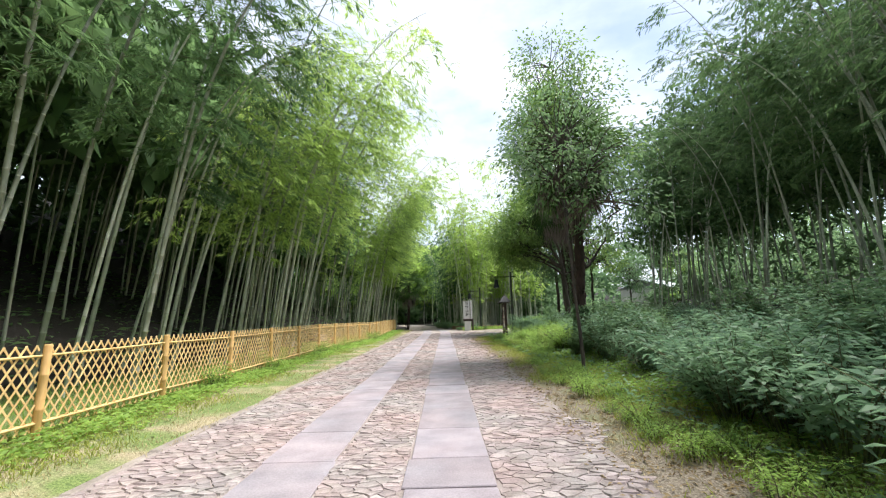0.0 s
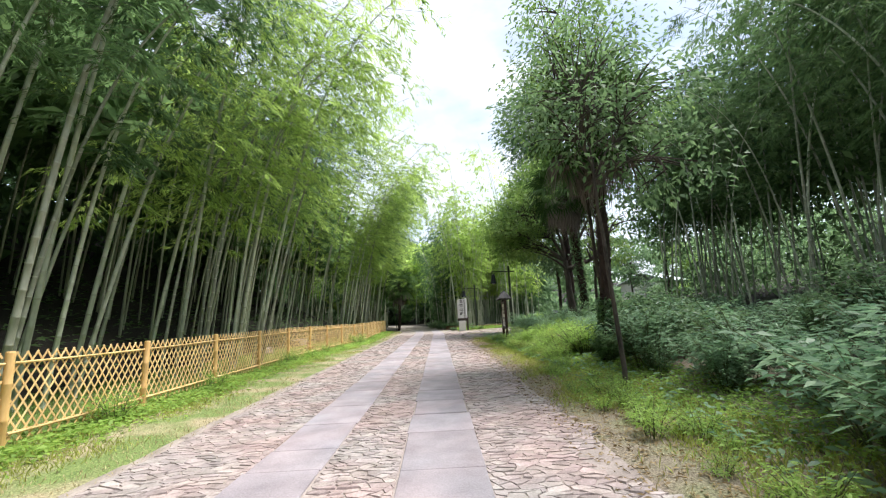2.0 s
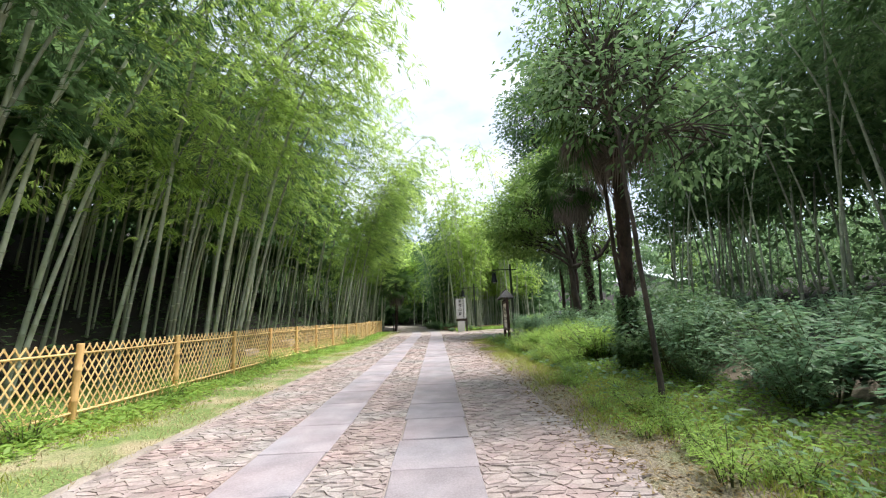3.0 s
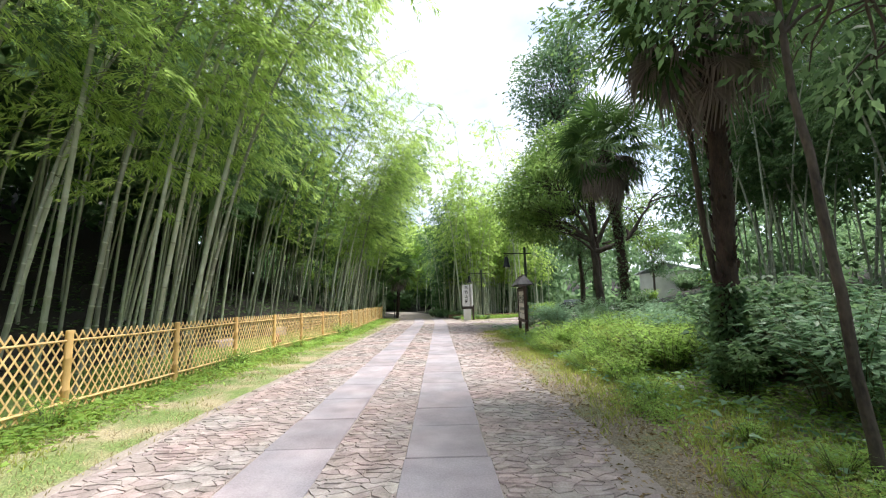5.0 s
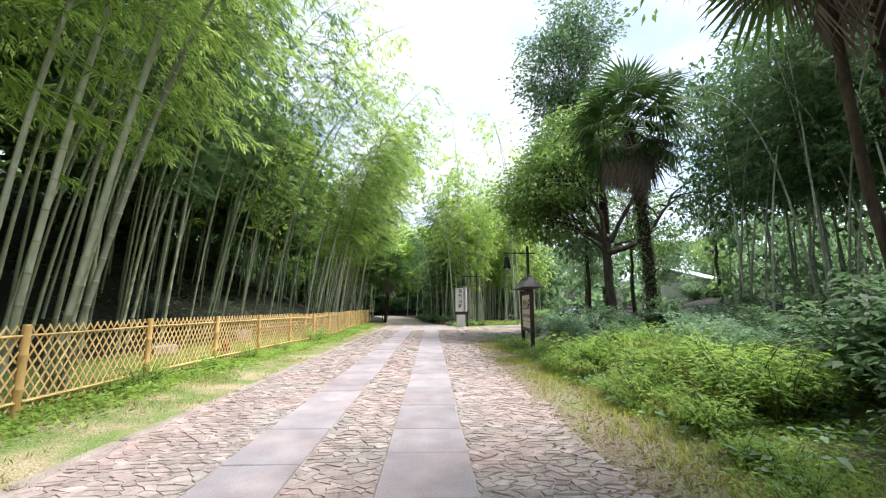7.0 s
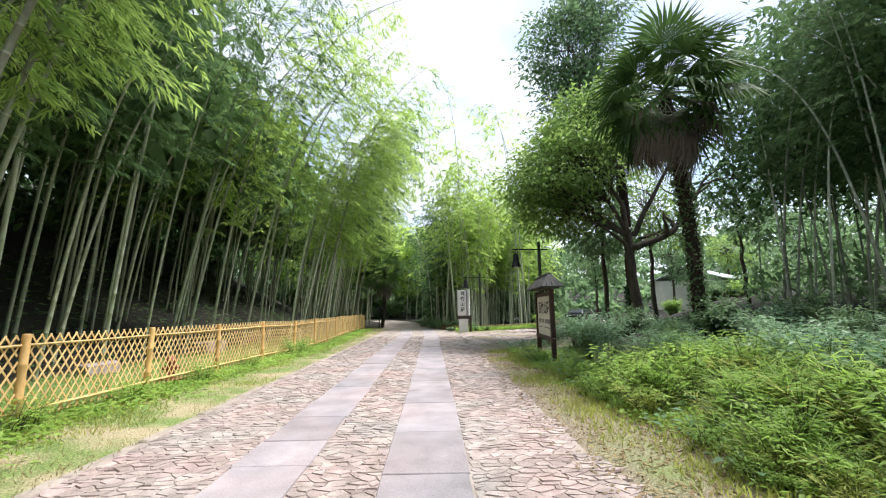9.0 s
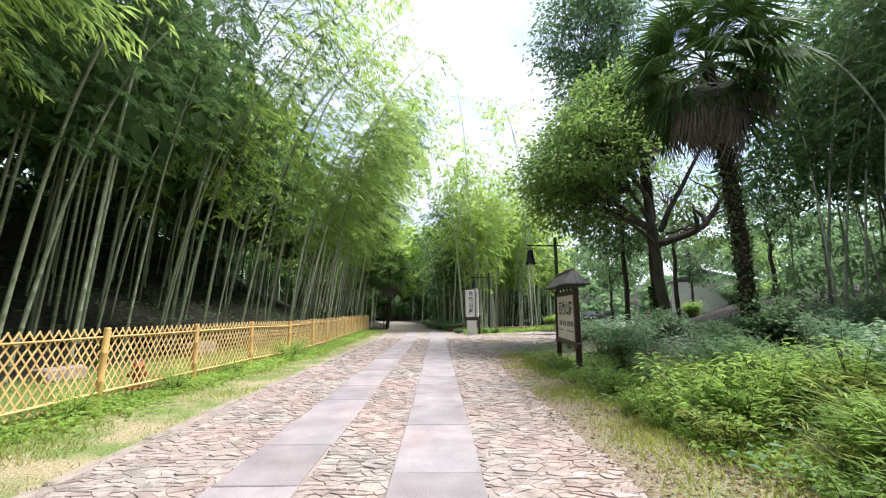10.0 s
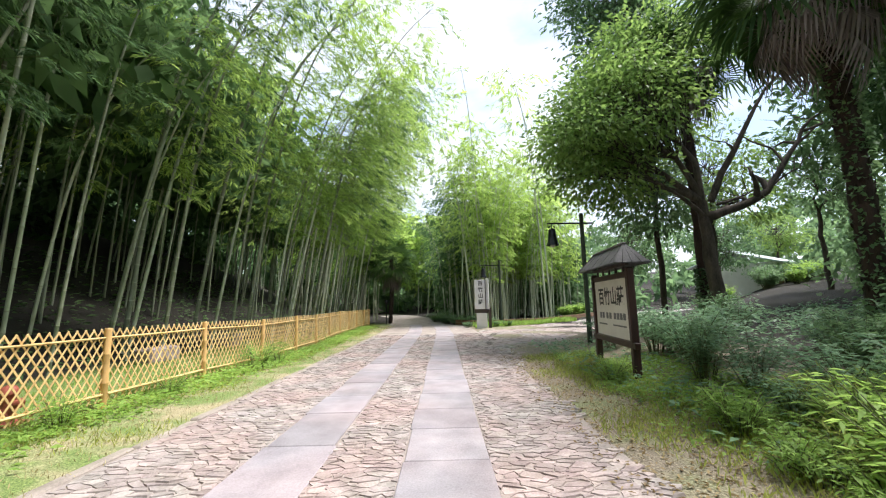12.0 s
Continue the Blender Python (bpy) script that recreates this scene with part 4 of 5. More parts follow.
tufts = [bush_thing("grass_tuft", "bright green tuft of long arching grass", "grass", "grass tufts beside the road", W_LEAF, stems=34, per=14, height=0.62, spread=0.42, leaf=0.26, width=0.07, droop=-0.35),
         bush_thing("grass_tuft", "bright green tuft of long arching grass", "grass", "grass tufts beside the road", GRASS, stems=30, per=14, height=0.5, spread=0.45, leaf=0.24, width=0.06, droop=-0.3)]
spots = []
for _ in range(70):
    y, x = random.uniform(14.6, 20.4), random.uniform(3.5, 5.8)
    spots.append((x, y, random.uniform(0.6, 1.1) * (0.75 if x < 4 else 1.0)))
for _ in range(9):
    y = random.uniform(0, 12)
    spots.append((random.uniform(2.9, 3.8), y, random.uniform(0.25, 0.45)))
scatter(tufts, spots)
mound = [bush_thing("ivy_mound", "dark leafy mound of creeper round a palm's foot", "shrub", "creeper mounds", T_LEAF, stems=40, per=40, height=1.3, spread=0.9, leaf=0.14, width=0.6, droop=0.3)]
scatter(mound, [(5.3, 13.0, 1.05), (5.7, 13.9, 1.0), (4.5, 12.4, 0.6), (6.4, 14.0, 1.1), (7.7, 21.9, 0.9), (6.0, 12.6, 1.1), (24.6, 45.4, 1.3), (25.6, 46.9, 1.2), (27.0, 47.4, 1.2), (28.4, 47.9, 1.3), (30.2, 48.4, 1.3), (23.4, 44.2, 1.2), (32.0, 49.0, 1.3)])


# ---- grass and litter ----
def blades(name, label, category, count, place, length, width, material, rng, flat=False):
    pts = np.array([place() for _ in range(count)])
    n = len(pts)
    if flat:
        d = np.stack([rng.normal(0, 1, n), rng.normal(0, 1, n), rng.normal(0, 0.15, n)], axis=1)
    else:
        d = np.stack([rng.normal(0, 0.5, n), rng.normal(0, 0.5, n), np.ones(n)], axis=1)
    v, f = leaves(rng, pts, d, length * rng.uniform(0.5, 1.5, n), width * rng.uniform(0.7, 1.3, n), 0.15, 0.4 if flat else 2.0)
    ob = part(name, mesh_of(name, v, f, material), None)
    return tagged(ob, label, category, kind="stuff")


def on(x, y, up=0.0):
    return x, y, land(x, y) + up


def verge_left():
    while True:
        y = -1 + 47 * random.random() ** 1.4
        x = random.uniform(-5.3, -3.0)
        if noise.noise((x * 1.1, y * 0.7, 5.0)) + 1.2 * ((-3.5 - x) / 1.6) > random.uniform(0.1, 0.7):
            return on(x, y)


def fence_foot():
    y = -1 + 45 * random.random()
    k = 0.5 + 0.5 * noise.noise((0.0, y * 0.6, 2.0))
    x = fence_x(y) + random.gauss(0.2 + 0.35 * k, 0.15 + 0.28 * k)
    return on(x, y, 0.30 * k * random.random() ** 1.5)


def lawn():
    y = -2 + 46 * random.random()
    return on(random.uniform(-8.6, -5.0), y)


def verge_right():
    while True:
        y = -1 + 28 * random.random()
        x = random.uniform(2.15, 4.2)
        if noise.noise((x * 1.3, y * 0.8, 9.0)) + 1.1 * (x - 2.3) > random.uniform(0.1, 1.0):
            return on(x, y)


def litter_right():
    y = -1 + 28 * random.random()
    return on(1.75 + 2.2 * random.random() ** 0.7, y, 0.012)


def sign_patch():
    x = random.uniform(2.2, 10.0)
    return on(x, 39.6 + max(0, x - 2.6) * 0.72 + 2.2 * random.random())


blades("verge_grass", "short patchy green grass on the verge", "grass", 30000, verge_left, 0.08, 0.012, GRASS, rng)
def dry_verge():
    while True:
        y = -1 + 44 * random.random() ** 1.3
        x = random.uniform(-4.6, -2.98)
        if noise.noise((x * 1.4, y * 0.9, 8.0)) > random.uniform(-0.5, 0.3):
            return on(x, y)


blades("dry_grass", "short straw-coloured dry grass on the verge", "grass", 11000, dry_verge, 0.05, 0.010, STRAW, rng)
blades("fence_weeds", "low green weeds along the fence foot", "weeds", 20000, fence_foot, 0.095, 0.045, W_LEAF, rng, True)
blades("lawn_grass", "green lawn behind the fence", "grass", 22000, lawn, 0.10, 0.014, W_LEAF, rng)
blades("edge_grass", "straggling grass at the road's edge", "grass", 26000, verge_right, 0.10, 0.014, GRASS, rng)
blades("leaf_litter", "dry brown fallen leaves scattered at the road's edge", "leaf litter", 15000, litter_right, 0.06, 0.022, DRY, rng, True)
def low_weeds():
    while True:
        y = -1 + 26 * random.random()
        x = 2.4 + 2.6 * random.random()
        if noise.noise((x * 0.9, y * 0.6, 4.0)) + 0.9 * (x - 3.0) > random.uniform(0.0, 0.7):
            return on(x, y, 0.14 * random.random())


blades("low_weeds", "low leafy green weeds covering the bank's edge", "weeds", 26000, low_weeds, 0.07, 0.034, W_LEAF, rng, True)
def dry_right():
    while True:
        y, x = random.uniform(4, 29), 2.1 + 2.0 * random.random()
        if noise.noise((x * 1.2, y * 0.8, 6.0)) > random.uniform(-0.4, 0.4):
            return on(x, y)


blades("dry_edge_grass", "short straw-coloured grass beside the road stones", "grass", 2500, dry_right, 0.06, 0.012, STRAW, rng)
blades("bank_undergrowth", "dark undergrowth on the shaded bank", "undergrowth", 5000, lambda: on(random.uniform(-19, -9.0), random.uniform(-4, 48), 0.35 * random.random()), 0.26, 0.1, B_LEAF, rng, True)
blades("bed_plants", "low plants in the bed below the bamboo", "plants", 5000, sign_patch, 0.28, 0.05, W_LEAF, rng)
blades("ground_creeper", "low creeping leaves on the woodland floor", "ground cover", 16000, lambda: on(random.uniform(3.2, 14), random.uniform(-2, 30), 0.2 * random.random()), 0.12, 0.06, S_LEAF, rng, True)


# ---- things by the road ----
def text(parent, body, size, material, m, name="lettering"):
    cu = bpy.data.curves.new(name, "FONT")
    cu.body, cu.size, cu.align_x, cu.align_y, cu.extrude = body, size, "CENTER", "CENTER", 0.001
    cu.offset = size * 0.02
    o = new(name, cu)
    o.parent = parent
    cu.materials.append(material)
    o.matrix_basis = m
    return o


def notice_board():
    """Board between two posts under a small hipped board roof; its face looks along -y, width along x."""
    a, b = Vector((4.05, 25.35)), Vector((3.87, 23.15))
    mid, d = (a + b) / 2, (b - a)
    W = d.length
    th = thing("notice_board", "roofed red-brown wooden notice board with a cream panel", "sign board", at=(mid.x, mid.y, land(mid.x, mid.y) - 0.02), turn=math.degrees(math.atan2(d.y, d.x)))
    h = W / 2
    for x in (-h, h):
        part("post", boxed((0.13, 0.13, 2.05), (x, 0, 1.02), bevel=0.012), RED_WOOD, th)
    part("top_beam", boxed((W - 0.14, 0.09, 0.10), (0, 0, 1.93), bevel=0.008), RED_WOOD, th)
    part("bottom_beam", boxed((W + 0.34, 0.10, 0.11), (0, -0.012, 0.62), bevel=0.008), RED_WOOD, th)
    part("frieze_rail", boxed((W - 0.14, 0.06, 0.06), (0, 0, 2.12), bevel=0.006), DARK_WOOD, th)
    panel = part("panel", boxed((W - 0.15, 0.04, 1.18), (0, 0, 1.28), bevel=0.004), PAPER, th, "cream panel with dark lettering")
    for x in np.linspace(-h + 0.3, h - 0.3, 5):
        part("fret", boxed((0.04, 0.04, 0.14), (float(x), 0, 2.04), bevel=0.004), DARK_WOOD, th)
    # roof of overlapping boards, hipped at both ends
    n, over, rise, deep = 9, 0.20, 0.38, 0.33
    L = W / 2 + over
    for sgn in (1, -1):
        for k in range(n):
            x0, x1 = -L + 2 * L * k / n, -L + 2 * L * (k + 1) / n - 0.012
            ridge = L - 0.33
            t0, t1 = max(-ridge, min(ridge, x0)), max(-ridge, min(ridge, x1))
            z0, z1 = 2.13, 2.13 + rise
            lift = 0.006 * (k % 2)
            v = [(x0, sgn * deep, z0 + lift), (x1, sgn * deep, z0 + lift), (t1, 0, z1 + lift), (t0, 0, z1 + lift)]
            v += [(p[0], p[1], p[2] - 0.025) for p in v]
            f = [[0, 1, 2, 3], [7, 6, 5, 4], [0, 4, 5, 1], [1, 5, 6, 2], [2, 6, 7, 3], [3, 7, 4, 0]]
            part("roof_board", mesh_of("roof_board", v, f, ROOF_WOOD), None, th)
    for sgn in (1, -1):
        for k in range(4):
            y0, y1 = -deep + 2 * deep * k / 4, -deep + 2 * deep * (k + 1) / 4 - 0.012
            v = [(sgn * L, y0, 2.135), (sgn * L, y1, 2.135), (sgn * (L - 0.33), y1 * 0.1, 2.13 + rise), (sgn * (L - 0.33), y0 * 0.1, 2.13 + rise)]
            v += [(p[0], p[1], p[2] - 0.025) for p in v]
            f = [[0, 1, 2, 3], [7, 6, 5, 4], [0, 4, 5, 1], [1, 5, 6, 2], [2, 6, 7, 3], [3, 7, 4, 0]]
            part("roof_board", mesh_of("roof_board", v, f, ROOF_WOOD), None, th)
    part("ridge_cap", boxed((2 * L - 0.62, 0.07, 0.04), (0, 0, 2.13 + rise + 0.012), bevel=0.01), ROOF_WOOD, th)
    text(panel, "百竹山莊", 0.40, INK, pose(0, -0.0235, 1.50, 90, 0, 0))
    # a second line that cannot be read, as bars, and two fine lines
    for i, x in enumerate((-0.68, -0.50, -0.24, -0.04, 0.24, 0.42, 0.60, 0.78)):
        part("print_bar", boxed((0.135, 0.004, 0.13), (x - 0.03, -0.022, 1.12), bevel=0.001), GREY_INK, panel)
    for x, w in ((-0.6, 0.55), (0.45, 0.75)):
        part("print_line", boxed((w, 0.004, 0.03), (x, -0.022, 0.93), bevel=0.001), GREY_INK, panel)
    return th


notice_board()


def sign_pillar():
    """White folded sign board with a dark band and upright lettering, on dark posts."""
    x, y = 2.62, 39.4
    th = thing("sign_pillar", "tall white upright sign with a dark band", "sign", at=(x, y, land(x, y)), turn=-4)
    board = part("upper_board", boxed((0.62, 0.10, 1.72), (-0.10, 0, 1.98), bevel=0.01), WHITE, th)
    part("side_board", boxed((0.20, 0.09, 1.80), (0.33, 0.03, 2.00), (0, 0, -20), 0.01), WHITE, th)
    part("band", boxed((0.86, 0.13, 0.22), (0, 0.02, 1.00), bevel=0.01), DARK_WOOD, th)
    part("lower_board", boxed((0.62, 0.10, 0.92), (-0.02, 0, 0.43), bevel=0.01), WHITE, th)
    part("back_post", boxed((0.16, 0.12, 1.2), (0.46, 0.10, 0.6), bevel=0.01), DARK_WOOD, th)
    part("edge_strip", boxed((0.035, 0.13, 1.8), (0.225, -0.005, 1.98), bevel=0.004), DARK_WOOD, th)
    for i, ch in enumerate("百竹山莊"):
        text(board, ch, 0.30, INK, pose(-0.06, -0.053, 2.62 - i * 0.37, 90, 0, 0))
    return th


sign_pillar()


def lamp_post(x, y, h, arm, turn):
    """A tall post with a cross arm and a bell-shaped hanging lantern."""
    th = thing("lamp_post", "dark post with a cross arm and a hanging bell lantern", "street lamp", at=(x, y, land(x, y)), turn=turn, group="bell lantern posts")
    part("post", mesh_of("post", *tube([(0, 0, -0.2), (0, 0, h * 0.5), (0, 0, h)], [0.085, 0.075, 0.07], 12), POLE_GREEN, smooth=True), None, th)
    bm = bmesh.new()
    bmesh.ops.create_cone(bm, cap_ends=True, segments=12, radius1=0.075, radius2=0.06, depth=0.03, matrix=pose(0, 0, h + 0.015))
    part("post_cap", bm, POLE_GREEN, th)
    part("arm", boxed((arm + 0.40, 0.055, 0.055), (-(arm - 0.40) / 2, 0, h - 0.33), bevel=0.008), IRON, th)
    lx = -arm + 0.16
    lamp = part("lantern", mesh_of("lantern", *tube([(lx, 0, h - 0.50), (lx, 0, h - 0.54), (lx, 0, h - 0.62), (lx, 0, h - 0.80), (lx, 0, h - 1.0), (lx, 0, h - 1.08), (lx, 0, h - 1.12)],
                                                    [0.03, 0.11, 0.125, 0.14, 0.18, 0.215, 0.22], 16), IRON, smooth=True), None, th, "black bell-shaped lantern")
    part("hanger", boxed((0.03, 0.03, 0.20), (lx, 0, h - 0.44), bevel=0.004), IRON, lamp)
    for sx in (-0.09, 0.09):
        part("lug", boxed((0.05, 0.02, 0.09), (lx + sx, 0, h - 0.46), (0, 30 if sx < 0 else -30, 0), 0.004), IRON, lamp)
    bm = bmesh.new()
    bmesh.ops.create_uvsphere(bm, u_segments=10, v_segments=6, radius=0.09, matrix=pose(lx, 0, h - 1.10))
    part("bulb", bm, LAMP_GLASS, lamp)
    return th


lamp_post(5.35, 29.6, 4.5, 1.25, 4)
lamp_post(4.15, 42.3, 4.3, 1.25, -3)

# short lamp at the fence's end
th = thing("bollard_lamp", "slim black post with a small lantern head", "lamp", at=(-4.2, 47.5, land(-4.2, 47.5)))
part("post", mesh_of("post", *tube([(0, 0, -0.1), (0, 0, 0.8), (0, 0, 1.55)], [0.045, 0.04, 0.04], 10), IRON, smooth=True), None, th)
part("head", mesh_of("head", *tube([(0, 0, 1.55), (0, 0, 1.6), (0, 0, 1.85), (0, 0, 1.92)], [0.05, 0.13, 0.15, 0.03], 10), IRON, smooth=True), None, th)


def hydrant(x, y):
    th = thing("fire_hydrant", "small red hydrant on the lawn behind the fence", "hydrant", at=(x, y, land(x, y)))
    part("barrel", mesh_of("barrel", *tube([(0, 0, -0.02), (0, 0, 0.03), (0, 0, 0.04), (0, 0, 0.36), (0, 0, 0.40), (0, 0, 0.43), (0, 0, 0.5), (0, 0, 0.53)],
                                           [0.12, 0.12, 0.085, 0.08, 0.11, 0.11, 0.075, 0.02], 14), TERRA, smooth=True), None, th)
    for a in (0, 90, 180):
        bm = bmesh.new()
        bmesh.ops.create_cone(bm, cap_ends=True, segments=10, radius1=0.055, radius2=0.05, depth=0.13, matrix=pose(0, 0, 0, 0, 0, a) @ pose(0.12, 0, 0.27, 0, 90, 0))
        part("outlet", bm, TERRA, th)
    part("base_plate", boxed((0.36, 0.30, 0.05), (0, 0, 0.02), bevel=0.01), TERRA, th)
    return th


hydrant(-5.5, 21.3)


def lawn_stone(x, y, size, turn):
    """A low, rough-hewn block with a rounded top."""
    th = thing("stone_block", "low pale reddish stone block on the lawn", "stone", at=(x, y, land(x, y) - 0.03), turn=turn, group="stones on the lawn")
    bm = boxed(size, (0, 0, size[2] / 2), bevel=0.05)
    bmesh.ops.subdivide_edges(bm, edges=bm.edges[:], cuts=2, use_grid_fill=True)
    for v in bm.verts:
        v.co += Vector((noise.noise(v.co * 4 + Vector((x, y, 0))), noise.noise(v.co * 4 + Vector((y, x, 3))), noise.noise(v.co * 4 + Vector((7, x, y))))) * 0.035
    part("block", bm, STONE_PIECE, th)


for x, y, size, turn in ((-8.2, 27.9, (1.1, 0.6, 0.45), 80), (-8.3, 32.2, (1.3, 0.6, 0.5), 95), (-8.0, 22.4, (0.8, 0.5, 0.32), 70)):
    lawn_stone(x, y, size, turn)

# low timber edging of the bamboo bed
ex = [(1.2, 44.0), (2.2, 42.6), (3.6, 42.3), (6.0, 43.4), (8.8, 45.6), (11.5, 49.0), (14.0, 52.6)]
th = thing("bed_edging", "low brown timber edging round the bamboo bed", "edging")
for (xa, ya), (xb, yb) in zip(ex, ex[1:]):
    ln = math.hypot(xb - xa, yb - ya)
    for zz in (0.10, 0.27):
        part("edging_board", boxed((ln + 0.05, 0.07, 0.155), ((xa + xb) / 2, (ya + yb) / 2, land(xa, ya) + zz), (0, 0, math.degrees(math.atan2(yb - ya, xb - xa))), 0.012), TIMBER, th)

# low dark shrubs along the bed's front
scatter([bush_thing("bed_shrub", "low dark green shrub at the bed's edge", "shrub", "shrubs along the bamboo bed", T_LEAF, stems=26, per=26, height=0.6, spread=0.6, leaf=0.14, width=0.45, droop=0.1)],
        [(0.6, 45.6, 1.2), (1.2, 44.6, 1.1), (1.9, 43.6, 1.1), (1.8, 40.6, 0.6), (3.5, 40.6, 0.65), (4.3, 41.1, 0.6), (2.5, 43.2, 1.0), (3.4, 43.1, 0.9), (0.4, 47.0, 1.3), (-0.2, 48.6, 1.3)])
# hedge of light green at the end of the bed
scatter([bush_thing("hedge_bush", "light green clipped bush at the bed's end", "shrub", "hedge by the side road", W_LEAF, stems=40, per=30, height=1.1, spread=0.7, leaf=0.16, width=0.5, droop=0.1)],
        [(11.0, 51.0, 1.0), (12.2, 52.4, 1.1), (13.4, 54.0, 1.0), (27.6, 45.8, 1.3), (29.4, 46.6, 1.4), (25.9, 44.6, 1.1), (31.2, 47.6, 1.3), (20.0, 44.0, 1.2)])


def house(x, y, turn):
    """Small white rendered house with a pale sheet roof, far up the slope."""
    z = land(x, y)
    th = thing("house", "small white house with a pale roof beyond the trees", "house", at=(x, y, z - 0.35), turn=turn)
    for nm, size, at in (("front_wall", (3.6, 0.25, 2.9), (0, -3, 1.45)), ("back_wall", (3.6, 0.25, 2.9), (0, 3, 1.45)), ("end_wall", (0.25, 5.75, 2.9), (-1.675, 0, 1.45)), ("end_wall", (0.25, 5.75, 2.9), (1.675, 0, 1.45))):
        part(nm, boxed(size, at, bevel=0.02), PLASTER, th)
    for s in (1, -1):
        part("roof_slope", boxed((4.2, 3.9, 0.12), (0, s * 1.75, 3.42), (-s * 18, 0, 0), 0.02), ROOF_TIN, th)
    part("roof_ridge", boxed((4.2, 0.3, 0.1), (0, 0, 4.05), bevel=0.02), ROOF_TIN, th)
    for xx in (-0.1, 1.1):
        w = part("window", boxed((0.8, 0.08, 1.0), (xx, -3.13, 1.6), bevel=0.01), GLASSY, th)
        part("sill", boxed((0.95, 0.16, 0.08), (xx, -3.17, 1.0), bevel=0.01), PLASTER, w)
    part("door", boxed((0.9, 0.08, 2.0), (-1.3, -3.13, 1.0), bevel=0.01), TIMBER, th)
    return th


house(26.6, 50.6, 30)


def car(x, y, turn):
    th = thing("car", "dark parked car at the end of the side road", "car", at=(x, y, land(x, y) + 0.01), turn=turn)
    prof = [(-2.1, 0.35), (-2.15, 0.75), (-1.95, 0.92), (-1.1, 1.0), (-0.55, 1.42), (0.9, 1.46), (1.6, 1.05), (2.05, 0.95), (2.15, 0.6), (2.1, 0.32)]
    n = len(prof)
    v = [(px, sy * (0.85 if pz < 1.1 else 0.68), pz) for sy in (-1, 1) for px, pz in prof]
    f = [list(range(n))[::-1], list(range(n, 2 * n))] + [[i, (i + 1) % n, n + (i + 1) % n, n + i] for i in range(n)]
    part("body", mesh_of("body", v, f, CARPAINT), None, th)
    part("windscreen", boxed((0.05, 1.3, 0.55), (-0.85, 0, 1.22), (0, 53, 0), 0.01), GLASSY, th)
    for sy in (-0.78, 0.78):
        part("side_window", boxed((1.5, 0.04, 0.32), (0.2, sy, 1.22), bevel=0.01), GLASSY, th)
        for sx in (-1.3, 1.3):
            bm = bmesh.new()
            bmesh.ops.create_cone(bm, cap_ends=True, segments=18, radius1=0.33, radius2=0.33, depth=0.22, matrix=pose(sx, sy, 0.33, 90, 0, 0))
            w = part("wheel", bm, RUBBER, th)
            bm = bmesh.new()
            bmesh.ops.create_cone(bm, cap_ends=True, segments=14, radius1=0.2, radius2=0.18, depth=0.24, matrix=pose(sx, sy, 0.33, 90, 0, 0))
            part("rim", bm, ROOF_TIN, w)
        part("headlight", boxed((0.06, 0.35, 0.14), (-2.1, sy * 0.75, 0.72), bevel=0.02), LAMP_GLASS, th)
    part("bumper", boxed((0.12, 1.6, 0.22), (-2.14, 0, 0.45), bevel=0.04), CARPAINT, th)
    part("number_plate", boxed((0.02, 0.44, 0.13), (-2.21, 0, 0.5), bevel=0.004), WHITE, th)
    return th


car(16.5, 55.5, 55)


# ---- road stones, last ----
def kerb_line():
    y = -6.0
    while y < 44:
        ln = random.uniform(0.7, 1.3)
        x = road_centre(y) - 2.62 + random.uniform(-0.03, 0.03)
        o = part("kerb_stone", boxed((0.13, ln - 0.02, 0.10), (x, y + ln / 2, -0.034 + random.uniform(-0.010, 0.008)), (random.uniform(-1, 1), random.uniform(-2, 2), random.uniform(-1.5, 1.5)), 0.02), KERB, road)
        y += ln


kerb_line()


def slab_run(x0, x1, joints):
    for a, b in zip(joints, joints[1:]):
        c = road_centre((a + b) / 2) + 0.45
        ja, jb = random.uniform(-0.02, 0.02), random.uniform(-0.02, 0.02)
        part("slab", boxed((x1 - x0 + ja + jb - 0.012, b - a - 0.016, 0.07), (c + (x0 + x1) / 2 + (jb - ja) / 2, (a + b) / 2, -0.022 + random.uniform(-0.004, 0.004)),
                           (random.uniform(-0.25, 0.25), random.uniform(-0.3, 0.3), random.uniform(-0.5, 0.5)), 0.008), SLAB, road)


RIGHT_J = [-3.2, -2.2, -1.2, -0.2, 0.85, 1.9, 2.9, 3.88, 4.6, 5.73, 6.85, 8.1, 9.05, 10.0, 10.96, 12.0, 12.83, 13.83, 14.65, 15.84, 17.15, 18.75, 19.8, 20.8, 21.7, 22.7, 23.9, 25.1, 26.5]
LEFT_J = [-3.4, -2.1, -0.9, 0.3, 1.4, 2.5, 3.5, 4.6, 5.7, 7.0, 7.65, 8.75, 9.9, 11.3, 12.4, 13.54, 14.66, 16.1, 16.9, 17.97, 19.1, 20.3, 21.6, 22.65, 23.8, 25.0, 26.3]
while RIGHT_J[-1] < 46:
    RIGHT_J.append(RIGHT_J[-1] + random.uniform(1.0, 1.6))
while LEFT_J[-1] < 52:
    LEFT_J.append(LEFT_J[-1] + random.uniform(1.0, 1.6))
slab_run(-0.03, 0.82, RIGHT_J)
slab_run(-1.58, -0.80, LEFT_J)


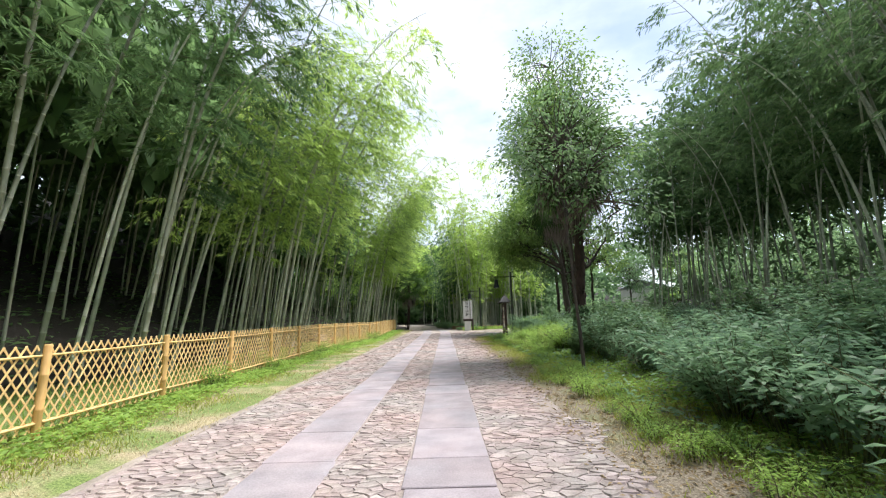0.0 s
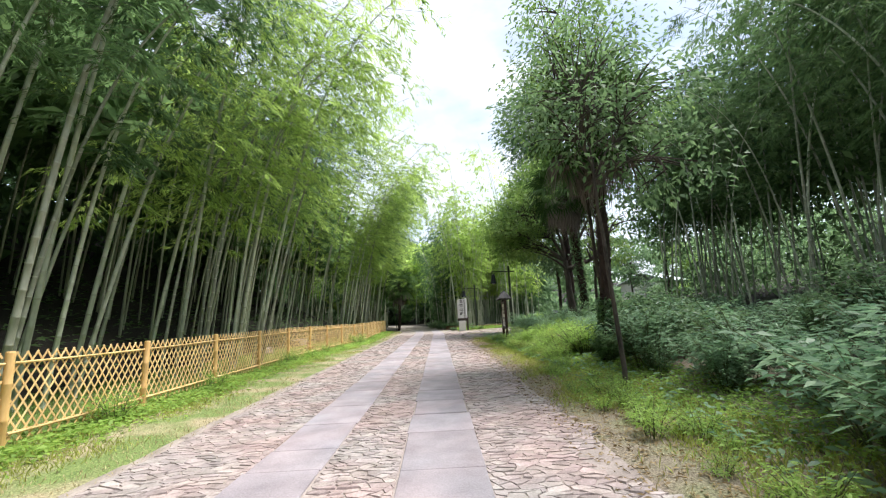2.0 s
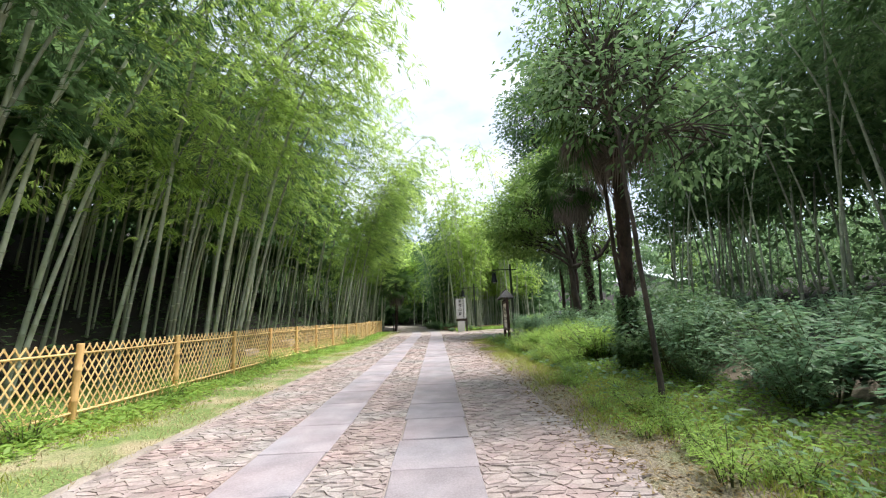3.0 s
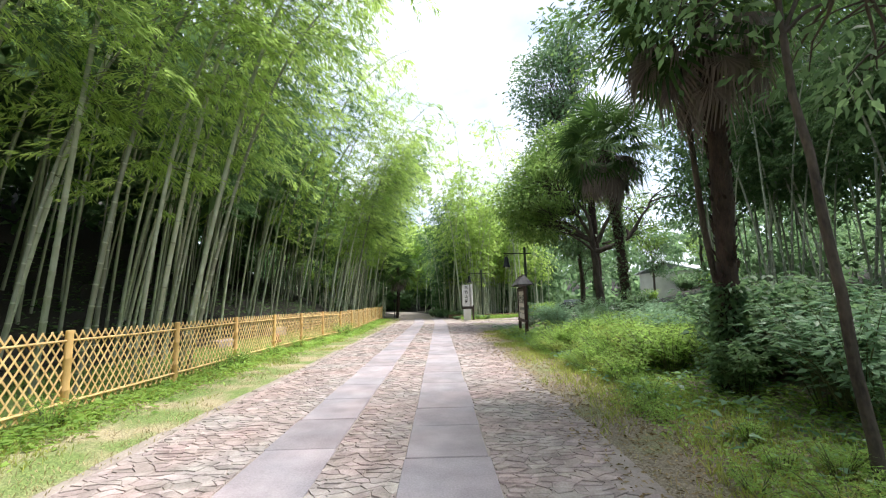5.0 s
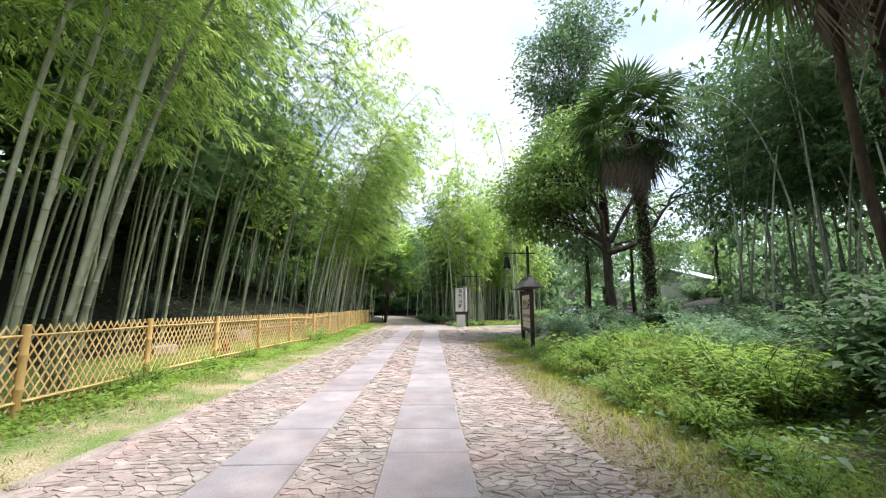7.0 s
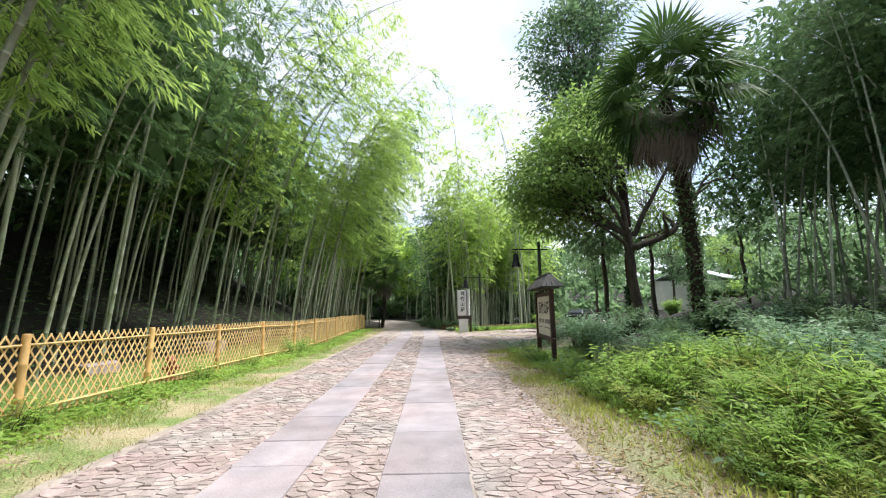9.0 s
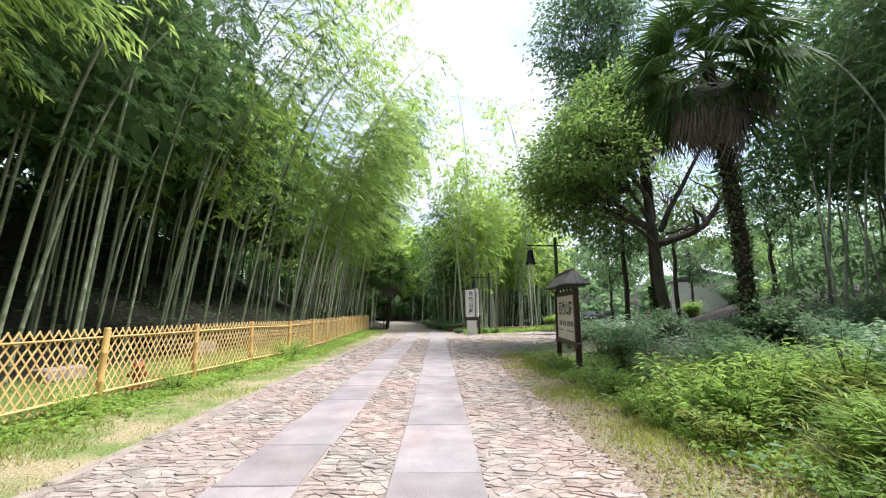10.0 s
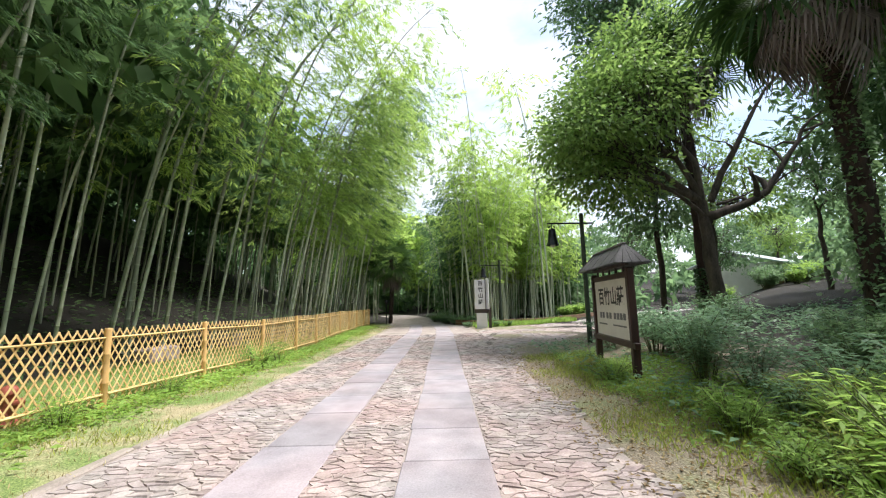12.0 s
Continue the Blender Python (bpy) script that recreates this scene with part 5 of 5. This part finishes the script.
def setts(x0, x1, y0, y1, keep=None, W=0.165, H=0.092):
    """Angular rubble stones that fit together: cells of a jittered honeycomb, as lists of plan points."""
    jit = {}

    def corner(a, b):
        """One shared corner; a in half widths, b in thirds of a row."""
        if (a, b) not in jit:
            jit[a, b] = (random.uniform(-0.42, 0.42) * W, random.uniform(-0.33, 0.33) * H)
        dx, dy = jit[a, b]
        return min(x1, max(x0, x0 + a * W / 2 + dx)), y0 + b * H / 3 + dy

    out = []
    for j in range(int((y1 - y0) / H) + 1):
        for i in range(int((x1 - x0) / W) + 2):
            a, b = 2 * i + j % 2, 3 * j
            pts = [corner(a, b - 2), corner(a + 1, b - 1), corner(a + 1, b + 1), corner(a, b + 2), corner(a - 1, b + 1), corner(a - 1, b - 1)]
            w, h = max(p[0] for p in pts) - min(p[0] for p in pts), max(p[1] for p in pts) - min(p[1] for p in pts)
            if w < 0.05:
                continue
            cx, cy = sum(p[0] for p in pts) / len(pts), sum(p[1] for p in pts) / len(pts)
            if keep is None or keep(cx, cy):
                out.append((cx, cy, w, h, pts))
    return out


def sett_geometry(cx, cy, w, h, pts, at):
    """Vertices and faces of one stone, its plan shrunk for the joint, the top worn round at the edge."""
    worn = smooth(-0.25, 0.35, noise.noise((cx * 0.8, cy * 0.8, 11.0)))
    j = random.uniform(0.001, 0.004) + 0.003 * worn
    top = random.uniform(0.0, 0.006) + 0.006 * worn * random.random()
    tx, ty = random.uniform(-0.05, 0.05), random.uniform(-0.08, 0.08)
    v = []
    for ring, (shrink, drop) in enumerate(((j, 0.018), (j + 0.006 + 0.006 * worn, 0.0))):
        for px, py in pts:
            dx, dy = px - cx, py - cy
            fx, fy = 1 - 2 * shrink / w, 1 - 2 * shrink / h
            qx, qy = cx + dx * fx, cy + dy * fy
            v.append((qx - at[0], qy - at[1], top - drop + (tx * dx + ty * dy) * (ring > 0)))
    n = len(pts)
    f = [[r * n + i, r * n + (i + 1) % n, (r + 1) * n + (i + 1) % n, (r + 1) * n + i] for r in range(1) for i in range(n)]
    f.append(list(range(n, 2 * n)))
    return v, f


def in_fork(x, y):
    """Inside the paved fork where the side road leaves."""
    if y < 25.2 or x < 2.17:
        return False
    for (a, b), (c, d), (e, g), (p, q) in zip(SIDE_R[:5], SIDE_R[1:6], SIDE_L[:5], SIDE_L[1:6]):
        quad = ((a, b), (c, d), (p, q), (e, g))
        if all((quad[(i + 1) % 4][0] - quad[i][0]) * (y - quad[i][1]) - (quad[(i + 1) % 4][1] - quad[i][1]) * (x - quad[i][0]) > 0 for i in range(4)):
            return True
    return False


stones = []
for xa, xb in ((-2.98, -1.576), (-0.804, -0.026)):
    stones += setts(xa, xb, 0.5, 36.0)
stones += setts(0.816, 2.6, 0.5, 36.0, lambda x, y: x < 2.12 + (0.42 * noise.noise((3.0, y * 0.8, 1.0)) + 0.12 * noise.noise((x * 4, y * 5, 2.0))) * (y < 25) and (y < 25.2 or x < 2.13))
stones += setts(2.14, 10.0, 25.0, 43.0, in_fork, 0.32, 0.2)
single = [s for s in stones if 3.8 < s[1] < 5.8 and s[0] < 2.12][:300]
chosen = {id(s) for s in single}
for s in single:
    v, f = sett_geometry(*s, (s[0], s[1]))
    o = part("sett", mesh_of("sett", v, f, STONE_PIECE), None, road)
    o.location = (s[0], s[1], 0.002)
vs, fs = [], []
for s in stones:
    if id(s) in chosen:
        continue
    v, f = sett_geometry(*s, (0, 0))
    o = len(vs)
    vs += v
    fs += [[i + o for i in q] for q in f]
rest = part("sett_paving", mesh_of("sett_paving", vs, fs, STONE), None, road)
tagged(rest, kind="stuff")
